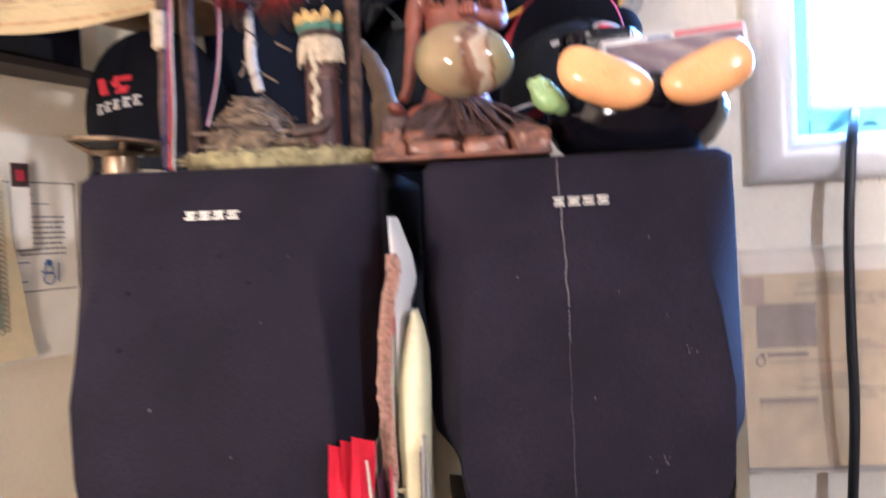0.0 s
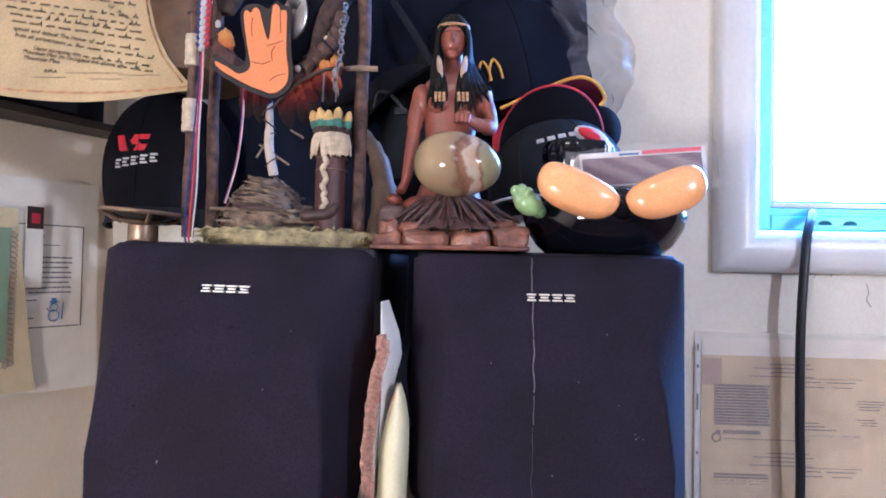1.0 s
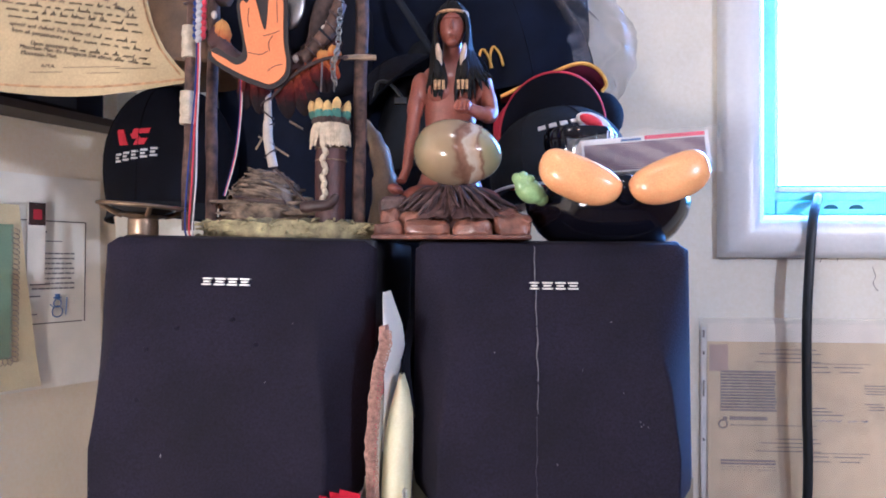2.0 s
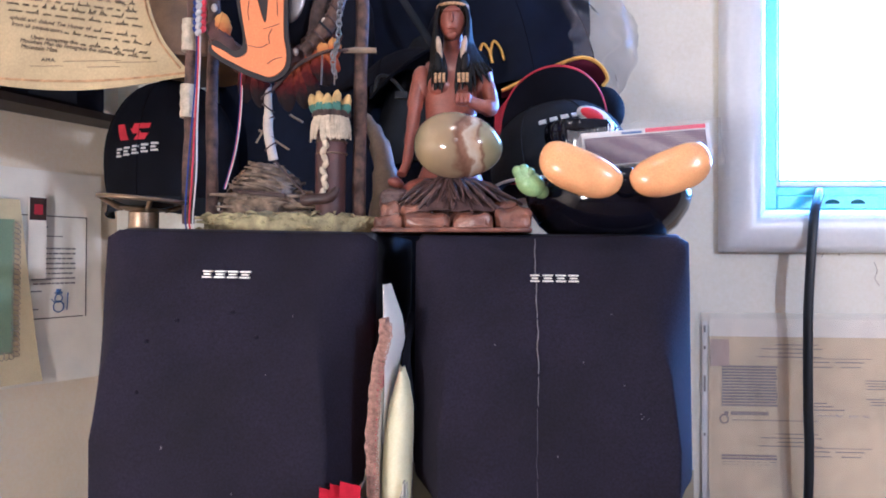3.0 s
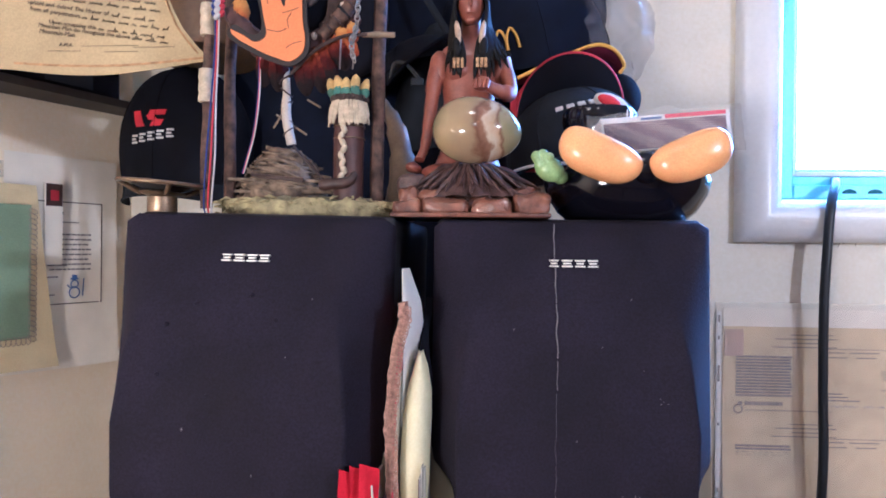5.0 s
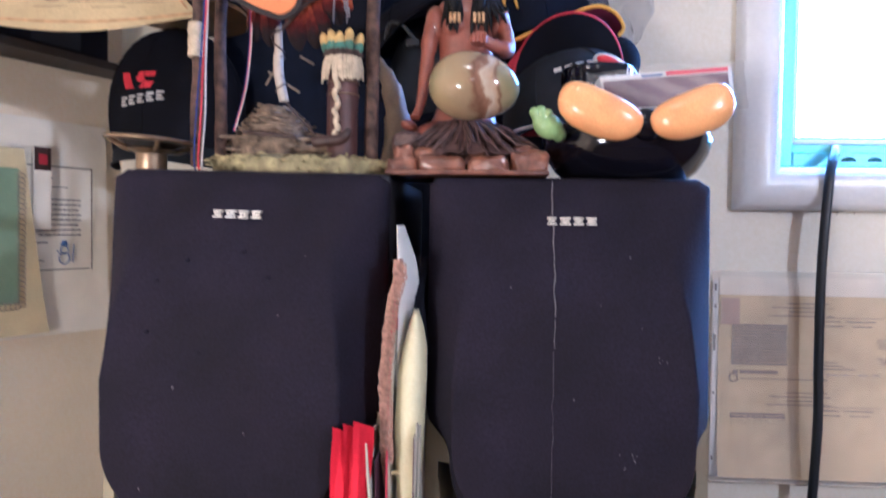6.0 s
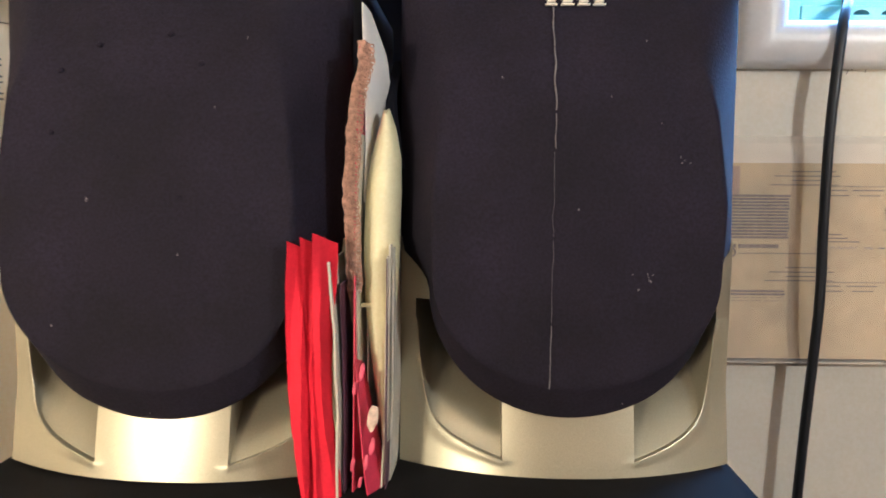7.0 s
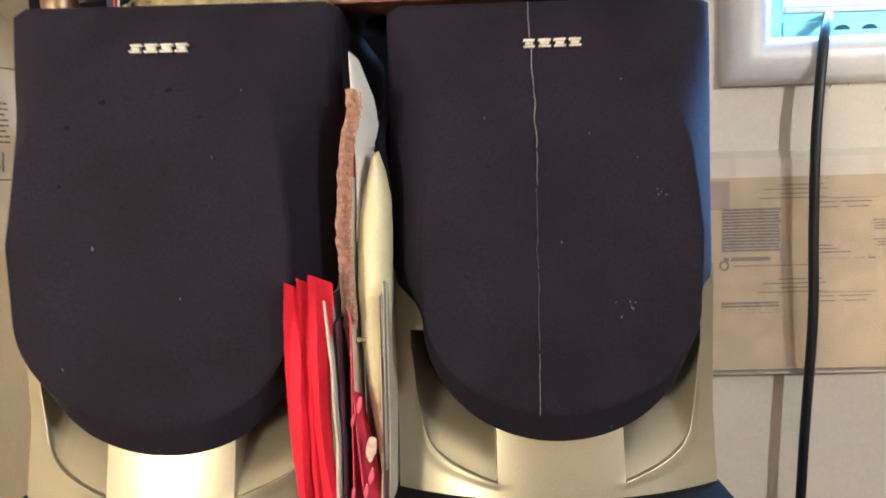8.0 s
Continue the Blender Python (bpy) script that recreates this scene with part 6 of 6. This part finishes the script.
def scrawl(x0, x1, z, h, slope=-0.13):
    x = x0
    while x < x1:
        w = rw.uniform(0.006, 0.016)
        pts, k = [], int(w / 0.0011)
        for i in range(k):
            px = x + i * 0.0011
            tall = h * (1.5 if rw.random() < 0.14 else 0.62)
            pts.append(cert_at(px + 0.0006 * (i % 2), z + (px - x0) * slope + (tall if i % 2 else 0) + rw.uniform(-0.0004, 0.0004), 0.0018))
        if len(pts) > 2:
            tube(b, pts, 0.00044, 4)
        x += w + 0.0028


def cert_words(text, x, z, size, slope):
    """Slanted lettering, word by word; gives the place where it ends."""
    x0 = x
    for word in text.split():
        p = cert_at(x, z - math.tan(radians(slope)) * (x - x0), 0.0026)
        ob = words("lettering", word, size, Matrix.Translation(p) @ Euler((radians(84), radians(slope), radians(-2))).to_matrix().to_4x4() @ Matrix.Shear("XY", 4, (0.25, 0)), INK, cert, "hand-lettered words")
        base = ORIGIN[cert.name].x
        x = max(v.co.x for v in ob.data.vertices) + base + size * 0.35
    return x


for k, (x0, x1) in enumerate(((-0.40, -0.300), (-0.43, -0.288), (-0.43, -0.284), (-0.425, -0.284), (-0.422, -0.280))):
    scrawl(x0, x1, 1.5890 - k * 0.0076, 0.0032, -0.16)
for text, x, z, slope, x1 in (("uphold and defend The Honor of", -0.4200, 1.5500, 10, -0.284), ("from all perpetrators", -0.4170, 1.5430, 10, -0.275), ("Upon accepting this", -0.3960, 1.5290, 9, -0.272), ("Mountain Man do recognize the above", -0.4070, 1.5258, 9, -0.270)):
    xe = cert_words(text, x, z, 0.0062, slope)
    if xe < x1 - 0.01:
        scrawl(xe, x1, z - math.tan(radians(slope)) * (xe - x), 0.0028, -math.tan(radians(slope)))
cert_words("Mountain Man", -0.4055, 1.5195, 0.0066, 8)
cert_words("A.M.A.", -0.3830, 1.5055, 0.0054, 4)
cert_words("of America", -0.322, 1.5720, 0.0070, 32)
for x0, x1, z in ((-0.360, -0.300, 1.5050), (-0.305, -0.262, 1.5020), (-0.395, -0.360, 1.5010), (-0.335, -0.300, 1.4985)):
    tube(b, [cert_at(lerp(x0, x1, i / 6), z - 0.02 * (i / 6) * (x1 - x0), 0.0018) for i in range(7)], 0.00025, 4)
tagged(part("handwriting", b, INK, cert, "brown handwritten lines"), kind="stuff")


# added dark board that stands for the brown shadow below the box
sh = thing("shade_board", tuple(side_wall(0.16, 1.50)), "narrow dark board added on the slanting wall for the shade under the box", "shelf")
b = bmesh.new()
rings(b, [[side_wall(s, z, o) for s, o in ((0.015, 0.003), (0.46, 0.003), (0.46, 0.080), (0.015, 0.055))] for z in (1.494, 1.504)])
part("board", b, SHADEW, sh, smooth=False)
bx = thing("storage_box", tuple(side_wall(0.16, 1.5045)), "black box with a faded label at the slanting wall", "box")
b = bmesh.new()
rings(b, [[side_wall(s, z, o) for s, o in ((0.060, 0.006), (0.40, 0.006), (0.40, 0.070), (0.060, 0.052))] for z in (1.5045, 1.60)])
part("body", b, BLACKCAP, bx, smooth=False)
b = bmesh.new()
rings(b, [[side_wall(s, z, lerp(0.052, 0.070, (s - 0.06) / 0.34) + q) for s, q in ((0.10, 0.0006), (0.165, 0.0006), (0.165, 0.0012), (0.10, 0.0012))] for z in (1.509, 1.533)])
part("label", b, GREYCAP, bx, "faded grey label", smooth=False)


def wall_sheet(bm, s0, s1, z0, z1, off, curl=0.0, mi=0, thick=0.0008, seed=0.0, n=14, slant=0.0):
    def f(u, v):
        lift = off + curl * (1 - v) ** 3 * (1 - u) + 0.0015 * noise.noise((u * 3, v * 3, seed)) * (1 if curl else 0)
        return side_wall(lerp(s0 + slant * v, s1, u), lerp(z0, z1, v), lift)
    return sheet(bm, f, n, n, thick, mi)


def wall_bars(name, parent, m, bars, off):
    b = bmesh.new()
    for s0, s1, z0, z1 in bars:
        rings(b, [[side_wall(s, z, o) for s, o in ((s0, off), (s1, off), (s1, off + 0.0004), (s0, off + 0.0004))] for z in (z0, z1)])
    return tagged(part(name, b, m, parent, smooth=False), kind="stuff" if name == "print" else "")


papers = "papers pinned on the slanting wall"
lt = thing("printed_letter", tuple(side_wall(0.08, 1.15)), "white printed letter with black border and small snowman drawing", "paper", papers)
part("page", wall_sheet(bmesh.new(), 0.022, 0.175, 1.150, 1.425, 0.006, 0.012, seed=2), LETTER, lt)
wall_bars("border", lt, INK, [(0.046, 0.150, 1.3655, 1.3668), (0.050, 0.150, 1.2330, 1.2343), (0.0455, 0.0468, 1.2330, 1.3668), (0.080, 0.115, 1.3395, 1.3405)], 0.0100)
rows = []
for k in range(8):
    x = 0.062 + 0.004 * (k % 3 == 2)
    while x < 0.118:
        w = rw.uniform(0.003, 0.009)
        rows.append((x, min(x + w, 0.119), 1.3230 - k * 0.0065, 1.3250 - k * 0.0065))
        x += w + 0.0014
rows += [(0.095, 0.122, 1.2830, 1.2850), (0.108, 0.122, 1.2680, 1.2698), (0.112, 0.122, 1.2450, 1.2466)]
wall_bars("print", lt, INKG, rows, 0.0100)
words("lettering", "2007", 0.0072, Matrix.Translation(side_wall(0.115, 1.3480, 0.0105)) @ Euler((radians(90), 0, radians(65))).to_matrix().to_4x4(), INK, lt, "printed year")
b = bmesh.new()
for z, r in ((1.2480, 0.0072), (1.2590, 0.0052)):
    c = side_wall(0.0850, z, 0.0105)
    tube(b, [c + WD * r * math.cos(a) + Vector((0, 0, r * math.sin(a))) for a in (2 * math.pi * k / 20 for k in range(21))], 0.0008, 5)
box_c = side_wall(0.0850, 1.2660, 0.0105)
tube(b, [box_c + WD * 0.005, box_c - WD * 0.005], 0.0012, 6)
tube(b, [box_c + Vector((0, 0, 0.001)), box_c + Vector((0, 0, 0.005))], 0.0030, 8)
tube(b, [side_wall(0.0735, 1.243, 0.0105), side_wall(0.0720, 1.266, 0.0105)], 0.0008, 5)
tube(b, [side_wall(0.0950, 1.258, 0.0105), side_wall(0.0905, 1.254, 0.0105)], 0.0007, 5)
part("snowman_drawing", b, BLUEI, lt, "small blue-black snowman outline")
lt.location += WD * 0.008
ph = thing("photo_strip", tuple(side_wall(0.125, 1.285)), "narrow white strip with a small dark red photograph", "photo", papers)
part("strip", wall_sheet(bmesh.new(), 0.112, 0.136, 1.285, 1.390, 0.0125, 0.0, seed=4, n=4), LETTER, ph)
wall_bars("photo", ph, BOOT, [(0.113, 0.1345, 1.3600, 1.3885)], 0.0138)
wall_bars("photo_detail", ph, REDTRIM, [(0.118, 0.129, 1.3670, 1.3800)], 0.0144)
yc = thing("spiral_card", tuple(side_wall(0.19, 1.165)), "yellow card with green panel and scrolled edge pinned on the wall", "card", papers)
part("card", wall_sheet(bmesh.new(), 0.111, 0.30, 1.162, 1.390, 0.016, 0.006, seed=6, slant=0.028), YCARD, yc)
wall_bars("green_panel", yc, GCARD, [(0.148, 0.30, 1.2010, 1.3650)], 0.0215)
b = bmesh.new()
for k in range(26):
    c = side_wall(0.1455, 1.200 + k * 0.0063, 0.0222)
    tube(b, [c + WD * 0.0052 * math.cos(a) + Vector((0, 0, 0.0030 * math.sin(a) + 0.0016 * math.cos(a))) for a in (2 * math.pi * i / 14 for i in range(15))], 0.0004, 4)
for k in range(10):
    c = side_wall(0.150 + k * 0.006, 1.1985, 0.0222)
    tube(b, [c + WD * 0.0030 * math.cos(a) + Vector((0, 0, 0.0052 * math.sin(a))) for a in (2 * math.pi * i / 14 for i in range(15))], 0.0004, 4)
tagged(part("scrollwork", b, INKL, yc, "fine looped brown scrollwork"), kind="stuff")
yc.location += WD * 0.010 + Vector((0, 0, -0.006))
tp = wall_sheet(bmesh.new(), 0.155, 0.20, 1.392, 1.412, 0.004, 0.0, n=3)
single("tape", tp, FILM, "strip of clear tape on the wall", "tape")

# ---- documents in clear sleeves below the window ----
dc = thing("document_sleeve", (0.55, YB - 0.004, 0.962), "aged printed documents in a clear plastic sleeve on the wall", "document")


def flat(bm, x0, x1, z0, z1, off, wob=0.0, thick=0.0006, n=12, curl=0.0):
    def f(u, v):
        return Vector((lerp(x0, x1, u), YB - off - curl * (1 - v) ** 5 - wob * noise.noise((u * 22, v * 2.0, x0 * 9)), lerp(z0, z1, v)))
    return sheet(bm, f, n, n, thick)


part("page", flat(bmesh.new(), 0.3560, 0.740, 0.9650, 1.2100, 0.0040, curl=0.010), PAGE, dc, "aged page", smooth=False)
part("page_strip", flat(bmesh.new(), 0.3480, 0.3545, 0.9660, 1.2300, 0.0040), WHITE, dc, "punched white margin", smooth=False)
part("backing_page", flat(bmesh.new(), 0.3570, 0.7000, 1.1950, 1.2340, 0.0026, n=4), LETTER, dc, "white page behind the aged one", smooth=False)
part("stamp", flat(bmesh.new(), 0.3580, 0.3830, 1.1700, 1.2060, 0.0055, n=2), PAGEC, dc, "pinkish corner stamp", smooth=False)
b, b2, b3 = bmesh.new(), bmesh.new(), bmesh.new()
rd = random.Random(21)


def bar(bm, x0, x1, z, h, off=0.0058):
    box(bm, (x0, YB - off - 0.0003, z), (x1, YB - off, z + h))


for base in (1.168, 1.048):
    for k in range(14):
        bar(b2, 0.373, 0.4475 - rd.uniform(0, 0.004), base - k * 0.0040, 0.0030)
    bar(b2, 0.385, 0.4350, base - 0.064, 0.0050)
    bar(b2, 0.376, 0.3820, base - 0.064, 0.0050)
    for k, (x0, x1) in enumerate(((0.445, 0.500), (0.425, 0.505), (0.447, 0.484), (0.420, 0.505))):
        bar(b, x0, x1, base + 0.031 - k * 0.0055, 0.0011)
    for k, (x0, x1) in enumerate(((0.494, 0.515), (0.522, 0.560), (0.494, 0.518), (0.530, 0.556))):
        bar(b, x0, x1, base + 0.008 - (k // 2) * 0.0065, 0.0012)
    bar(b, 0.386, 0.500, base - 0.071, 0.0009)
    bar(b, 0.492, 0.57, base + 0.013, 0.0007)
for k, (x0, x1) in enumerate(((0.494, 0.512), (0.494, 0.520), (0.494, 0.535))):
    bar(b, x0, x1, 1.121 - k * 0.0045, 0.0013)
for k, (x0, x1) in enumerate(((0.495, 0.540), (0.495, 0.530), (0.495, 0.543))):
    bar(b, x0, x1, 0.992 - k * 0.0048, 0.0014)
for x0, x1 in ((0.478, 0.492), (0.498, 0.532), (0.540, 0.552), (0.558, 0.566)):
    pts = [Vector((lerp(x0, x1, i / 9), YB - 0.0062, 1.1035 + (0.0028 if i % 2 else 0.0))) for i in range(10)]
    tube(b3, pts, 0.0003, 4)
for k in range(7):
    bar(b, 0.560 + rd.uniform(0, 0.01), 0.585 + rd.uniform(0, 0.015), 1.152 - k * 0.0037 - 0.010 * (k > 3), 0.0011)
for base in (1.168, 1.048):
    for k in range(13):
        x = 0.374
        while x < 0.444:
            w = rd.uniform(0.003, 0.010)
            bar(b, x, min(x + w, 0.446), base + 0.0008 - k * 0.0040, 0.0007, 0.0062)
            x += w + rd.uniform(0.0015, 0.005)
for base in (1.19, 1.07):
    for k in range(9):
        bar(b2, 0.60, 0.70 - rd.uniform(0, 0.02), base - k * 0.008, 0.0022)
tagged(part("print", b, INKG, dc, "dark printed lines", smooth=False), kind="stuff")
tagged(part("faded_print", b2, INKL, dc, "faded printed lines", smooth=False), kind="stuff")
part("signature", b3, BLUEI, dc, "blue pen strokes")
c = Vector((0.3765, YB - 0.0060, 1.0985))
part("seal", tube(bmesh.new(), [c + Vector((0.0055 * math.cos(a), 0, 0.0055 * math.sin(a))) for a in (2 * math.pi * k / 24 for k in range(25))], 0.0010, 6), INKL, dc, "round printed seal")
part("sleeve", flat(bmesh.new(), 0.3430, 0.760, 0.9620, 1.2430, 0.0110, 0.0075, 0.0, n=96, curl=0.012), SLEEVE, dc, "clear plastic sleeve")
part("sleeve_hem", box(bmesh.new(), (0.343, YB - 0.0215, 0.9600), (0.760, YB - 0.0015, 0.9618), 0.0008), GREYP, dc, "folded grey sleeve hem")
for z, h in ((1.215, 0.010), (1.192, 0.005), (1.135, 0.022), (1.075, 0.004), (0.985, 0.006)):
    part("punch_mark", box(bmesh.new(), (0.3494, YB - 0.0058, z), (0.3520, YB - 0.0050, z + h), 0.0002), INKG, dc, smooth=False)

# black cable out of the window down the wall
path = smooth_path([(0.5130, YB + 0.020, 1.4095), (0.5010, YB - 0.006, 1.4020), (0.4845, YB - 0.029, 1.372), (0.4765, YB - 0.036, 1.305), (0.4735, YB - 0.036, 1.235), (0.4735, YB - 0.036, 1.13), (0.4745, YB - 0.036, 1.03), (0.4660, YB - 0.035, 0.85), (0.460, YB - 0.034, 0.60), (0.470, YB - 0.03, 0.20), (0.480, YB - 0.04, 0.012), (0.52, YB - 0.10, 0.0075)], 8)
single("power_cable", tube(bmesh.new(), path, 0.0060, 12), CORDM, "thick black cable hanging from the window sash", "cable")

# faint scratches on the painted wall
for pts in (((0.507, 1.318), (0.511, 1.3255), (0.514, 1.3235), (0.519, 1.328)), ((0.576, 1.312), (0.580, 1.300), (0.577, 1.290), (0.583, 1.280)), ((0.530, 1.320), (0.531, 1.3265))):
    part("scratch", tube(bmesh.new(), smooth_path([(x, YB - 0.0002, z) for x, z in pts], 5), 0.0005, 5), INKL, bpy.data.objects["wall_north"], "thin grey scratch")
